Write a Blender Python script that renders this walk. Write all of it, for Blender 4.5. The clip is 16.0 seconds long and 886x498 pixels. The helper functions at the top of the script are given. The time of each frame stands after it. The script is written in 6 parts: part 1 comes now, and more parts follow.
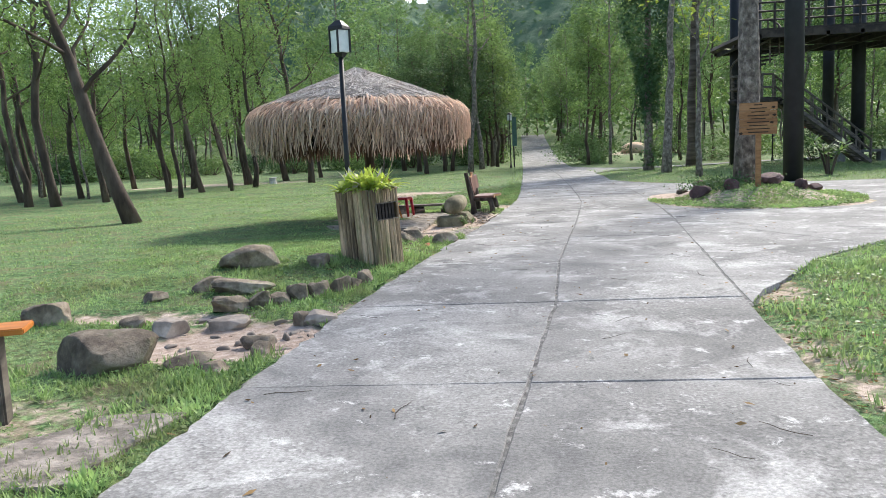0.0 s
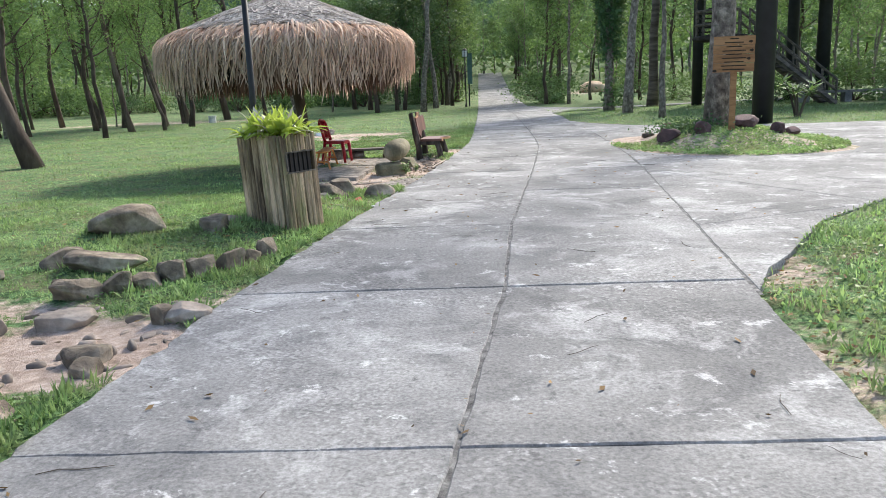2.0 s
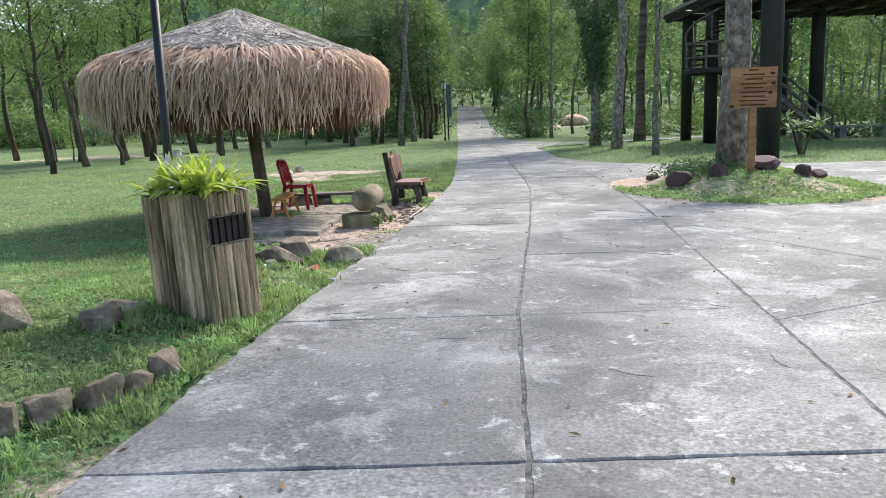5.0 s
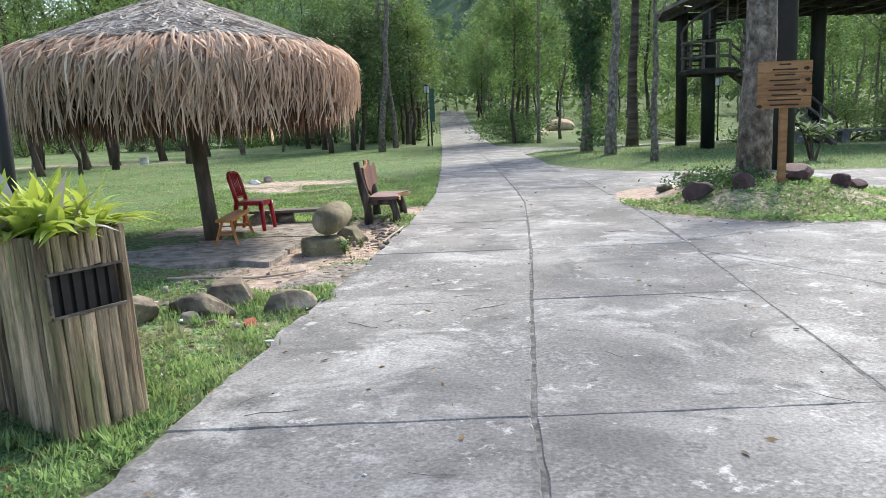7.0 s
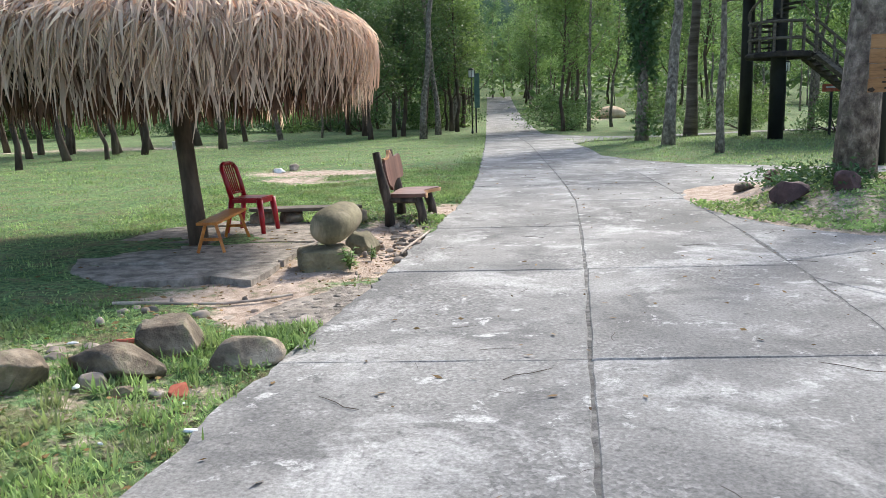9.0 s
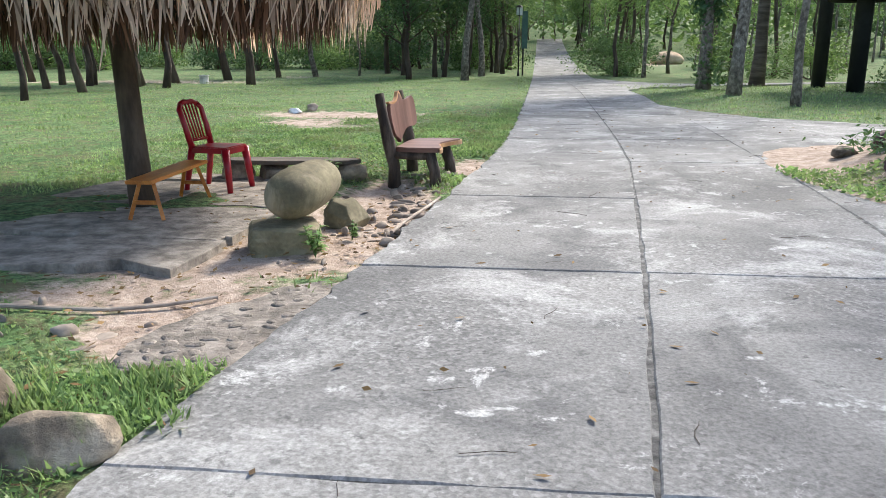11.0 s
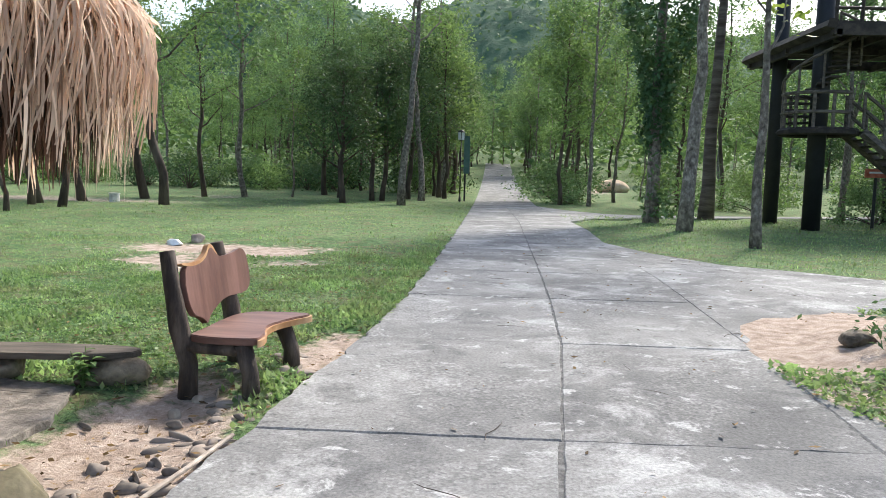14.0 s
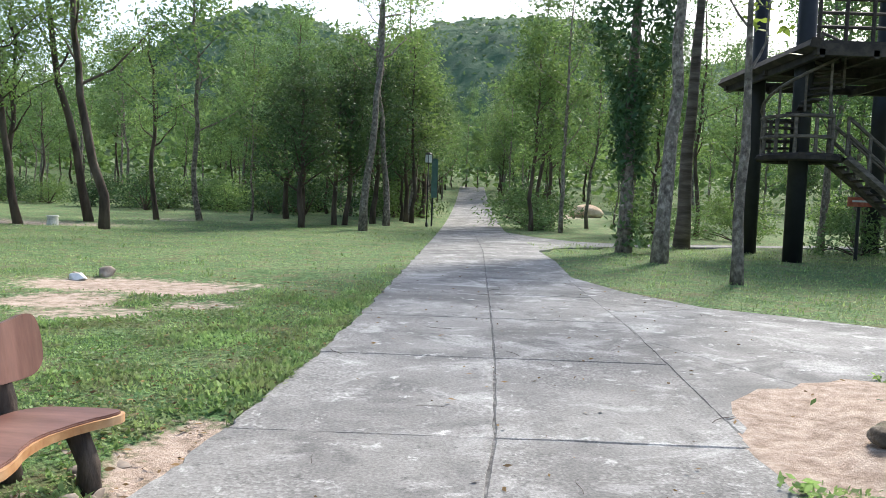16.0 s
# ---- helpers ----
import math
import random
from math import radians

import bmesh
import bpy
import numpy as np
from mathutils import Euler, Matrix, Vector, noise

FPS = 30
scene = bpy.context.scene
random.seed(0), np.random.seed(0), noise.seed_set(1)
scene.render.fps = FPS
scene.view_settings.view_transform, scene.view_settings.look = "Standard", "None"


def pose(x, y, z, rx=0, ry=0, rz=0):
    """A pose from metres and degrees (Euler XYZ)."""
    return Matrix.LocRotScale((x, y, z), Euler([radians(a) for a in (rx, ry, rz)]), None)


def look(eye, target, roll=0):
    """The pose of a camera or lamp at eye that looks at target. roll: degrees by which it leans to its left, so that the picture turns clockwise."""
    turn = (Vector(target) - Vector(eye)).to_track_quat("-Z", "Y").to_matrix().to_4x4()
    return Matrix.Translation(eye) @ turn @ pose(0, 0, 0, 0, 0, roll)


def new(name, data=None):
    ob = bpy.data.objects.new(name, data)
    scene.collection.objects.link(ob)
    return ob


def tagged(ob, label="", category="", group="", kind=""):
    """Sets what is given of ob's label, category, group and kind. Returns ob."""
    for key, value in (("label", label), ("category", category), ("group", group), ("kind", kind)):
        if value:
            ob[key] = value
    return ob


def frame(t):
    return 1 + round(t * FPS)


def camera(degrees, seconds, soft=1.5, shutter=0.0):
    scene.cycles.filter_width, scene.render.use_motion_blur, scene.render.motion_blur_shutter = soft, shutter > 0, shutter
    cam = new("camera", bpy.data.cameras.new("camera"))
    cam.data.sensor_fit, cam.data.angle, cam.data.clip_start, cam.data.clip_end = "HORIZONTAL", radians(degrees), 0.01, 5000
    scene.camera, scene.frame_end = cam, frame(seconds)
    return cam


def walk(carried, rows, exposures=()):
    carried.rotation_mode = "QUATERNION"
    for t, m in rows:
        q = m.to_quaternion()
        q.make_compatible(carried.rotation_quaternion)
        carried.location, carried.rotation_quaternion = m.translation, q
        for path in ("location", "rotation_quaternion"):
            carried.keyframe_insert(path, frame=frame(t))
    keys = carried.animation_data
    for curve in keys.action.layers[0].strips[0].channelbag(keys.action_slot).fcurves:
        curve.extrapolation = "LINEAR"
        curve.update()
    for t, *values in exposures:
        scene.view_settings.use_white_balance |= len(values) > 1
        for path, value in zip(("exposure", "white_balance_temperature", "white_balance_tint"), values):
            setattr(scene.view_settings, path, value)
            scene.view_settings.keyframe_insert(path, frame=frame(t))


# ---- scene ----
cam = camera(59.0, 16.0, 0.8)
PATH = [
    (0, (0.466, -3.072, 1.366), (0.287, -1.096, 1.115), -2.6),
    (0.5, (0.516, -2.645, 1.357), (0.41, -0.669, 1.063), -3.0),
    (1, (0.522, -2.224, 1.374), (0.47, -0.251, 1.055), -3.1),
    (1.5, (0.593, -1.808, 1.338), (0.533, 0.154, 0.957), -2.9),
    (2, (0.611, -1.363, 1.335), (0.536, 0.593, 0.928), -2.2),
    (2.5, (0.602, -0.886, 1.369), (0.535, 1.081, 1.01), -2.1),
    (3, (0.585, -0.491, 1.413), (0.482, 1.479, 1.086), -1.7),
    (3.5, (0.547, -0.119, 1.412), (0.479, 1.857, 1.112), -0.8),
    (4, (0.515, 0.143, 1.434), (0.5, 2.12, 1.129), -2.1),
    (4.2, (0.518, 0.243, 1.432), (0.495, 2.218, 1.115), -2.5),
    (6.3, (0.528, 2.014, 1.356), (0.557, 3.985, 1.019), 0.3),
    (6.5, (0.526, 2.256, 1.361), (0.582, 4.227, 1.03), -0.1),
    (7, (0.558, 2.683, 1.369), (0.582, 4.657, 1.049), -2.1),
    (7.5, (0.61, 3.127, 1.35), (0.583, 5.102, 1.033), -2.8),
    (8, (0.662, 3.582, 1.355), (0.624, 5.557, 1.042), -2.1),
    (8.5, (0.704, 4.028, 1.34), (0.626, 5.999, 1.012), -1.7),
    (9, (0.712, 4.529, 1.324), (0.621, 6.496, 0.975), -1.6),
    (9.2, (0.726, 4.715, 1.303), (0.631, 6.68, 0.943), -1.6),
    (11.3, (0.915, 6.794, 1.231), (0.699, 8.72, 0.738), -0.2),
    (11.5, (0.94, 6.992, 1.256), (0.711, 8.924, 0.793), -0.5),
    (12, (1.026, 7.526, 1.283), (0.786, 9.476, 0.91), -2.0),
    (12.5, (1.078, 8.004, 1.32), (0.874, 9.972, 1.029), -2.0),
    (13, (1.168, 8.474, 1.368), (0.994, 10.458, 1.181), 0.0),
    (13.5, (1.292, 8.882, 1.36), (1.165, 10.871, 1.198), 1.1),
    (14, (1.379, 9.349, 1.359), (1.296, 11.338, 1.168), 1.6),
    (14.5, (1.451, 9.763, 1.383), (1.249, 11.741, 1.164), 1.8),
    (15, (1.566, 10.183, 1.382), (1.331, 12.157, 1.162), 1.4),
    (15.5, (1.707, 10.633, 1.398), (1.598, 12.62, 1.194), 1.6),
    (16, (1.81, 11.06, 1.442), (1.785, 13.056, 1.31), 2.1),
]
walk(cam, [(t, look(eye, target, roll)) for t, eye, target, roll in PATH], exposures=[(0, 1.06), (16, 1.06)])

# ---- world and sun ----
SUN_DIR = Vector((0.42, 0.76, 0.74)).normalized()
world = bpy.data.worlds.new("sky")
scene.world = world
world.use_nodes = True
wn, wl = world.node_tree.nodes, world.node_tree.links
sky = wn.new("ShaderNodeTexSky")
sky.sky_type = "NISHITA"
sky.sun_disc = False
sky.sun_elevation = math.asin(SUN_DIR.z)
sky.sun_rotation = math.atan2(SUN_DIR.x, SUN_DIR.y)
sky.air_density, sky.dust_density, sky.ozone_density = 1.0, 2.3, 1.0
wl.new(sky.outputs[0], wn["Background"].inputs[0])
wn["Background"].inputs[1].default_value = 0.15
sun_data = bpy.data.lights.new("sun", "SUN")
sun_data.energy, sun_data.angle, sun_data.color = 2.8, radians(9.0), (1.0, 0.95, 0.86)
sun = new("sun", sun_data)
sun.matrix_world = look(SUN_DIR * 60, (0, 0, 0))


# ---- materials ----
def material(name, build):
    m = bpy.data.materials.new(name)
    m.use_nodes = True
    nt = m.node_tree
    build(nt, nt.nodes["Principled BSDF"])
    return m


def node(nt, kind, **sets):
    n = nt.nodes.new(kind)
    for k, v in sets.items():
        n.inputs[k].default_value = v
    return n


def coords(nt, stretch=(1, 1, 1)):
    tc = nt.nodes.new("ShaderNodeTexCoord")
    mp = nt.nodes.new("ShaderNodeMapping")
    mp.inputs["Scale"].default_value = stretch
    nt.links.new(tc.outputs["Object"], mp.inputs[0])
    return mp.outputs[0]


def noise_tex(nt, vec, scale, detail=6.0, rough=0.6, dist=0.0):
    n = node(nt, "ShaderNodeTexNoise", Scale=scale, Detail=detail, Roughness=rough, Distortion=dist)
    nt.links.new(vec, n.inputs["Vector"])
    return n.outputs["Fac"]


def ramp(nt, fac, stops):
    r = nt.nodes.new("ShaderNodeValToRGB")
    e = r.color_ramp.elements
    while len(e) < len(stops):
        e.new(0.5)
    for i, (p, c) in enumerate(stops):
        e[i].position = p
        e[i].color = (*c, 1) if len(c) == 3 else c
    nt.links.new(fac, r.inputs[0])
    return r.outputs[0]


def mix(nt, fac, a, b, mode="MIX"):
    m = nt.nodes.new("ShaderNodeMix")
    m.data_type, m.blend_type = "RGBA", mode
    for val, idx in ((fac, 0), (a, 6), (b, 7)):
        if isinstance(val, (int, float)):
            m.inputs[idx].default_value = val
        elif isinstance(val, tuple):
            m.inputs[idx].default_value = (*val, 1)
        else:
            nt.links.new(val, m.inputs[idx])
    return m.outputs[2]


def bump(nt, bsdf, fac, strength, dist=0.02):
    b = node(nt, "ShaderNodeBump", Strength=strength, Distance=dist)
    nt.links.new(fac, b.inputs["Height"])
    nt.links.new(b.outputs[0], bsdf.inputs["Normal"])


def rough_surface(name, dark, mid, light, scale, fine, roughness=0.85, relief=0.5, dist=0.02, stretch=(1, 1, 1), stain=None, spread=0.12, vary=0.0, metal=0.0):
    def build(nt, bs):
        v = coords(nt, stretch)
        big = noise_tex(nt, v, scale)
        small = noise_tex(nt, v, fine, 8, 0.65)
        col = ramp(nt, big, [(0.5 - spread, dark), (0.5, mid), (0.5 + spread, light)])
        col = mix(nt, 0.55, col, ramp(nt, small, [(0.3, dark), (0.7, light)]), "OVERLAY")
        if stain:
            s = noise_tex(nt, v, scale * 0.6 + 0.7, 5, 0.7, 0.6)
            col = mix(nt, ramp(nt, s, [(0.52, (0, 0, 0)), (0.66, (1, 1, 1))]), col, stain)
        if vary:
            oi = nt.nodes.new("ShaderNodeObjectInfo")
            hv = node(nt, "ShaderNodeHueSaturation")
            mr = node(nt, "ShaderNodeMapRange")
            mr.inputs[3].default_value, mr.inputs[4].default_value = 1 - vary, 1 + vary
            nt.links.new(oi.outputs["Random"], mr.inputs[0])
            nt.links.new(mr.outputs[0], hv.inputs["Value"])
            nt.links.new(col, hv.inputs["Color"])
            col = hv.outputs[0]
        nt.links.new(col, bs.inputs["Base Color"])
        bs.inputs["Roughness"].default_value = roughness
        bs.inputs["Metallic"].default_value = metal
        bump(nt, bs, mix(nt, 0.5, big, small), relief, dist)
    return material(name, build)


def leaf_material(name, dark, light, glow=0.35, roughness=0.6, warm=(0.26, 0.40, 0.09), patch=None, clump=0.0):
    def build(nt, bs):
        g = nt.nodes.new("ShaderNodeNewGeometry")
        oi = nt.nodes.new("ShaderNodeObjectInfo")
        col = ramp(nt, g.outputs["Random Per Island"], [(0.0, dark), (1.0, light)])
        if patch:
            worn = noise_tex(nt, coords(nt), 1.3, 6, 0.7, 0.4)
            col = mix(nt, ramp(nt, worn, [(0.46, (0, 0, 0)), (0.64, (0.75, 0.75, 0.75))]), col, patch)
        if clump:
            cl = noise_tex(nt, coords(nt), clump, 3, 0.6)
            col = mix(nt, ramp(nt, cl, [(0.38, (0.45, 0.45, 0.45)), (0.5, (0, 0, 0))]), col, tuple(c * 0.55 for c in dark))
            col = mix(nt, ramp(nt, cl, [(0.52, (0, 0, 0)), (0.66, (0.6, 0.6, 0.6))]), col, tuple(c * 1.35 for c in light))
        hv = node(nt, "ShaderNodeHueSaturation")
        mr = node(nt, "ShaderNodeMapRange")
        mr.inputs[3].default_value, mr.inputs[4].default_value = 0.75, 1.35
        nt.links.new(oi.outputs["Random"], mr.inputs[0])
        nt.links.new(mr.outputs[0], hv.inputs["Value"])
        nt.links.new(col, hv.inputs["Color"])
        col = hv.outputs[0]
        nt.links.new(col, bs.inputs["Base Color"])
        bs.inputs["Roughness"].default_value = roughness
        bs.inputs["Specular IOR Level"].default_value = 0.22
        tr = nt.nodes.new("ShaderNodeBsdfTranslucent")
        nt.links.new(mix(nt, 0.5, col, warm, "MIX"), tr.inputs[0])
        ms = nt.nodes.new("ShaderNodeMixShader")
        ms.inputs[0].default_value = glow
        nt.links.new(bs.outputs[0], ms.inputs[1])
        nt.links.new(tr.outputs[0], ms.inputs[2])
        nt.links.new(ms.outputs[0], nt.nodes["Material Output"].inputs[0])
    return material(name, build)


def voronoi_tex(nt, vec, scale, feature="F1", rand=1.0):
    n = node(nt, "ShaderNodeTexVoronoi", Scale=scale, Randomness=rand)
    n.feature = feature
    nt.links.new(vec, n.inputs["Vector"])
    return n


def build_concrete(nt, bs):
    v = coords(nt)
    g3 = lambda q: (q, q, q)
    base = noise_tex(nt, v, 0.55, 9, 0.62, 0.3)
    col = ramp(nt, base, [(0.36, (0.14, 0.139, 0.136)), (0.5, (0.212, 0.209, 0.202)), (0.64, (0.29, 0.286, 0.274))])
    # dark damp stains with soft rims
    stain = noise_tex(nt, v, 1.35, 7, 0.66, 0.8)
    col = mix(nt, ramp(nt, stain, [(0.36, g3(0.75)), (0.50, g3(0))]), col, (0.105, 0.105, 0.106))
    # worn zones where the aggregate shows
    worn = noise_tex(nt, v, 0.8, 5, 0.6, 0.4)
    worn = ramp(nt, worn, [(0.46, g3(0)), (0.58, g3(1))])
    stone = voronoi_tex(nt, v, 46)
    stone_big = voronoi_tex(nt, v, 21)
    gravel = ramp(nt, stone.outputs["Color"], [(0.1, (0.11, 0.108, 0.105)), (0.55, (0.23, 0.227, 0.22)), (0.95, (0.44, 0.435, 0.42))])
    col = mix(nt, mix(nt, 0.4, (0, 0, 0), worn), col, gravel)
    # pale lime bloom, broken at its edges
    pale = noise_tex(nt, v, 1.1, 10, 0.72, 0.5)
    col = mix(nt, ramp(nt, pale, [(0.525, g3(0)), (0.59, g3(0.55)), (0.65, g3(0.9))]), col, (0.40, 0.397, 0.385))
    crust = noise_tex(nt, v, 3.4, 9, 0.74, 0.35)
    col = mix(nt, ramp(nt, crust, [(0.585, g3(0)), (0.635, g3(0.85))]), col, (0.47, 0.468, 0.455))
    # dark pits and thin grit
    pit = noise_tex(nt, v, 9, 6, 0.72, 0.3)
    col = mix(nt, ramp(nt, pit, [(0.33, g3(0.7)), (0.42, g3(0))]), col, (0.085, 0.085, 0.086))
    grain = noise_tex(nt, v, 48, 4, 0.7)
    col = mix(nt, 0.5, col, ramp(nt, grain, [(0.34, g3(0.2)), (0.66, g3(0.8))]), "OVERLAY")
    oi = nt.nodes.new("ShaderNodeObjectInfo")
    hv = node(nt, "ShaderNodeHueSaturation")
    mr = node(nt, "ShaderNodeMapRange")
    mr.inputs[3].default_value, mr.inputs[4].default_value = 0.9, 1.1
    nt.links.new(oi.outputs["Random"], mr.inputs[0])
    nt.links.new(mr.outputs[0], hv.inputs["Value"])
    nt.links.new(col, hv.inputs["Color"])
    nt.links.new(hv.outputs[0], bs.inputs["Base Color"])
    bs.inputs["Roughness"].default_value = 0.9
    bs.inputs["Specular IOR Level"].default_value = 0.3
    relief = mix(nt, worn, grain, mix(nt, 0.5, stone.outputs["Distance"], stone_big.outputs["Distance"]))
    bump(nt, bs, mix(nt, 0.35, relief, pit), 0.5, 0.010)


def build_ground(nt, bs):
    v = coords(nt)
    at = nt.nodes.new("ShaderNodeAttribute")
    at.attribute_name = "bare"
    n1 = noise_tex(nt, v, 0.35, 6, 0.65)
    n2 = noise_tex(nt, v, 7.0, 8, 0.7)
    n3 = noise_tex(nt, v, 45.0, 6, 0.7)
    grass = ramp(nt, n1, [(0.3, (0.062, 0.128, 0.050)), (0.5, (0.105, 0.187, 0.075)), (0.7, (0.165, 0.235, 0.105))])
    grass = mix(nt, ramp(nt, n2, [(0.45, (0, 0, 0)), (0.72, (0.6, 0.6, 0.6))]), grass, (0.16, 0.17, 0.06))
    n5 = noise_tex(nt, v, 16.0, 5, 0.7)
    grass = mix(nt, 0.8, grass, ramp(nt, n5, [(0.38, (0.10, 0.10, 0.10)), (0.62, (0.92, 0.92, 0.92))]), "OVERLAY")
    grass = mix(nt, 0.7, grass, ramp(nt, n3, [(0.3, (0.22, 0.22, 0.22)), (0.7, (0.78, 0.78, 0.78))]), "OVERLAY")
    n4 = noise_tex(nt, v, 2.2, 7, 0.75, 0.5)
    grass = mix(nt, ramp(nt, n4, [(0.48, (0, 0, 0)), (0.62, (0.75, 0.75, 0.75))]), grass, (0.185, 0.15, 0.09))
    grass = mix(nt, ramp(nt, n4, [(0.34, (0.7, 0.7, 0.7)), (0.46, (0, 0, 0))]), grass, (0.045, 0.095, 0.03))
    soil = ramp(nt, n2, [(0.3, (0.23, 0.17, 0.125)), (0.5, (0.43, 0.335, 0.268)), (0.7, (0.61, 0.51, 0.43))])
    soil = mix(nt, 0.5, soil, ramp(nt, n3, [(0.3, (0.3, 0.3, 0.3)), (0.7, (0.7, 0.7, 0.7))]), "OVERLAY")
    ma = nt.nodes.new("ShaderNodeMath")
    ma.operation = "ADD"
    nt.links.new(at.outputs["Fac"], ma.inputs[0])
    mb = nt.nodes.new("ShaderNodeMath")
    mb.operation = "MULTIPLY_ADD"
    nt.links.new(n2, mb.inputs[0])
    mb.inputs[1].default_value, mb.inputs[2].default_value = 1.9, -0.95
    nt.links.new(mb.outputs[0], ma.inputs[1])
    nt.links.new(mix(nt, ramp(nt, ma.outputs[0], [(0.30, (0, 0, 0)), (0.70, (1, 1, 1))]), grass, soil), bs.inputs["Base Color"])
    bs.inputs["Roughness"].default_value = 0.95
    bs.inputs["Specular IOR Level"].default_value = 0.15
    bump(nt, bs, mix(nt, 0.5, n2, n3), 0.9, 0.04)


CONCRETE = material("concrete", build_concrete)
FILLER = rough_surface("joint_mortar", (0.06, 0.06, 0.058), (0.17, 0.168, 0.163), (0.36, 0.357, 0.345), 11, 60, 0.95, 0.8, 0.02, spread=0.18)
GROUND = material("grass_and_soil", build_ground)
SAND = rough_surface("sand", (0.42, 0.33, 0.25), (0.55, 0.44, 0.33), (0.66, 0.56, 0.45), 1.6, 25, 0.95, 0.6, 0.03)
ROCK = rough_surface("boulder", (0.125, 0.10, 0.077), (0.25, 0.21, 0.162), (0.43, 0.38, 0.31), 3.5, 26, 0.92, 1.0, 0.03, stain=(0.17, 0.175, 0.09), vary=0.25)
MOSSROCK = rough_surface("greenish_stone", (0.135, 0.118, 0.075), (0.225, 0.20, 0.13), (0.35, 0.315, 0.215), 2.2, 34, 0.85, 0.5, 0.012, stain=(0.30, 0.25, 0.17))
REDROCK = rough_surface("purple_stone", (0.10, 0.06, 0.06), (0.17, 0.105, 0.105), (0.24, 0.16, 0.155), 2.5, 20, 0.85, 0.6, 0.03, vary=0.2)
FLAG = rough_surface("flagstone", (0.18, 0.162, 0.142), (0.31, 0.28, 0.247), (0.45, 0.41, 0.365), 6.0, 34, 0.92, 1.0, 0.03, stretch=(1, 1.1, 1), vary=0.12)
PEBBLE = rough_surface("pebble", (0.22, 0.19, 0.165), (0.33, 0.29, 0.25), (0.50, 0.45, 0.40), 3, 20, 0.9, 0.5, 0.01, vary=0.35)
BARK = rough_surface("bark", (0.075, 0.055, 0.042), (0.125, 0.095, 0.075), (0.19, 0.155, 0.125), 3, 18, 0.95, 0.9, 0.04, stretch=(1, 1, 0.3), vary=0.25)
PALEBARK = rough_surface("pale_bark", (0.085, 0.07, 0.062), (0.23, 0.20, 0.175), (0.46, 0.42, 0.375), 9, 48, 0.95, 1.0, 0.025, spread=0.16, stretch=(1, 1, 0.75), stain=(0.13, 0.12, 0.09), vary=0.12)
RINGBARK = rough_surface("ringed_bark", (0.10, 0.078, 0.065), (0.16, 0.13, 0.11), (0.25, 0.215, 0.185), 1.8, 9, 0.95, 0.9, 0.04, stretch=(0.5, 0.5, 3.0), vary=0.12)
LOG = rough_surface("weathered_pole", (0.085, 0.060, 0.039), (0.32, 0.25, 0.168), (0.60, 0.50, 0.365), 3.6, 40, 0.9, 1.0, 0.014, stretch=(3.0, 3.0, 0.3), stain=(0.19, 0.18, 0.08), vary=0.4)
DARKLOG = rough_surface("dark_log", (0.045, 0.032, 0.026), (0.095, 0.070, 0.055), (0.19, 0.15, 0.12), 5, 32, 0.85, 0.9, 0.014, stretch=(2, 2, 0.5))
REDWOOD = rough_surface("reddish_slab_wood", (0.145, 0.072, 0.056), (0.215, 0.118, 0.094), (0.30, 0.18, 0.15), 2, 22, 0.5, 0.15, 0.005, stretch=(3, 0.5, 3))
SAPWOOD = rough_surface("pale_sapwood", (0.36, 0.20, 0.09), (0.46, 0.30, 0.16), (0.54, 0.40, 0.26), 4, 22, 0.6, 0.3, 0.005)
ORANGEWOOD = rough_surface("varnished_wood", (0.36, 0.15, 0.025), (0.48, 0.225, 0.045), (0.58, 0.31, 0.08), 3, 26, 0.42, 0.15, 0.004, stretch=(3, 0.4, 3))
LITTER = rough_surface("white_plastic_scrap", (0.55, 0.57, 0.56), (0.68, 0.70, 0.69), (0.78, 0.8, 0.79), 6, 30, 0.5, 0.2, 0.01)
SIGNWOOD = rough_surface("sign_wood", (0.26, 0.145, 0.065), (0.36, 0.215, 0.10), (0.44, 0.28, 0.145), 3, 24, 0.65, 0.2, 0.006, stretch=(0.5, 3, 3))
GREYWOOD = rough_surface("grey_wood", (0.10, 0.085, 0.07), (0.17, 0.145, 0.12), (0.25, 0.22, 0.185), 3, 22, 0.85, 0.4, 0.008, stretch=(0.6, 3, 3), vary=0.2)
POST = rough_surface("dark_wooden_post", (0.065, 0.046, 0.034), (0.125, 0.09, 0.066), (0.20, 0.155, 0.115), 3, 25, 0.8, 0.7, 0.012, stretch=(2, 2, 0.3))
BLACKPAINT = rough_surface("black_paint", (0.008, 0.009, 0.012), (0.013, 0.014, 0.018), (0.022, 0.023, 0.027), 3, 20, 0.6, 0.2, 0.01)
DECK = rough_surface("dark_deck_wood", (0.035, 0.026, 0.022), (0.06, 0.045, 0.037), (0.10, 0.078, 0.062), 3, 20, 0.8, 0.4, 0.01, vary=0.25)
REDPLASTIC = rough_surface("red_plastic", (0.30, 0.006, 0.022), (0.37, 0.010, 0.032), (0.43, 0.018, 0.045), 3, 18, 0.33, 0.05, 0.003)
# Near-black, so the shade in gaps between strands comes from this colour.
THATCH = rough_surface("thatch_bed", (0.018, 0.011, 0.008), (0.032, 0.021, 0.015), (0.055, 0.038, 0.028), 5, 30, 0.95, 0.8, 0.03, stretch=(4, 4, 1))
# Near-black colour that stands in for the shade within the bin.
BLACK = rough_surface("shaded_inside", (0.006, 0.006, 0.006), (0.010, 0.010, 0.010), (0.016, 0.015, 0.014), 4, 20, 0.8, 0.2)
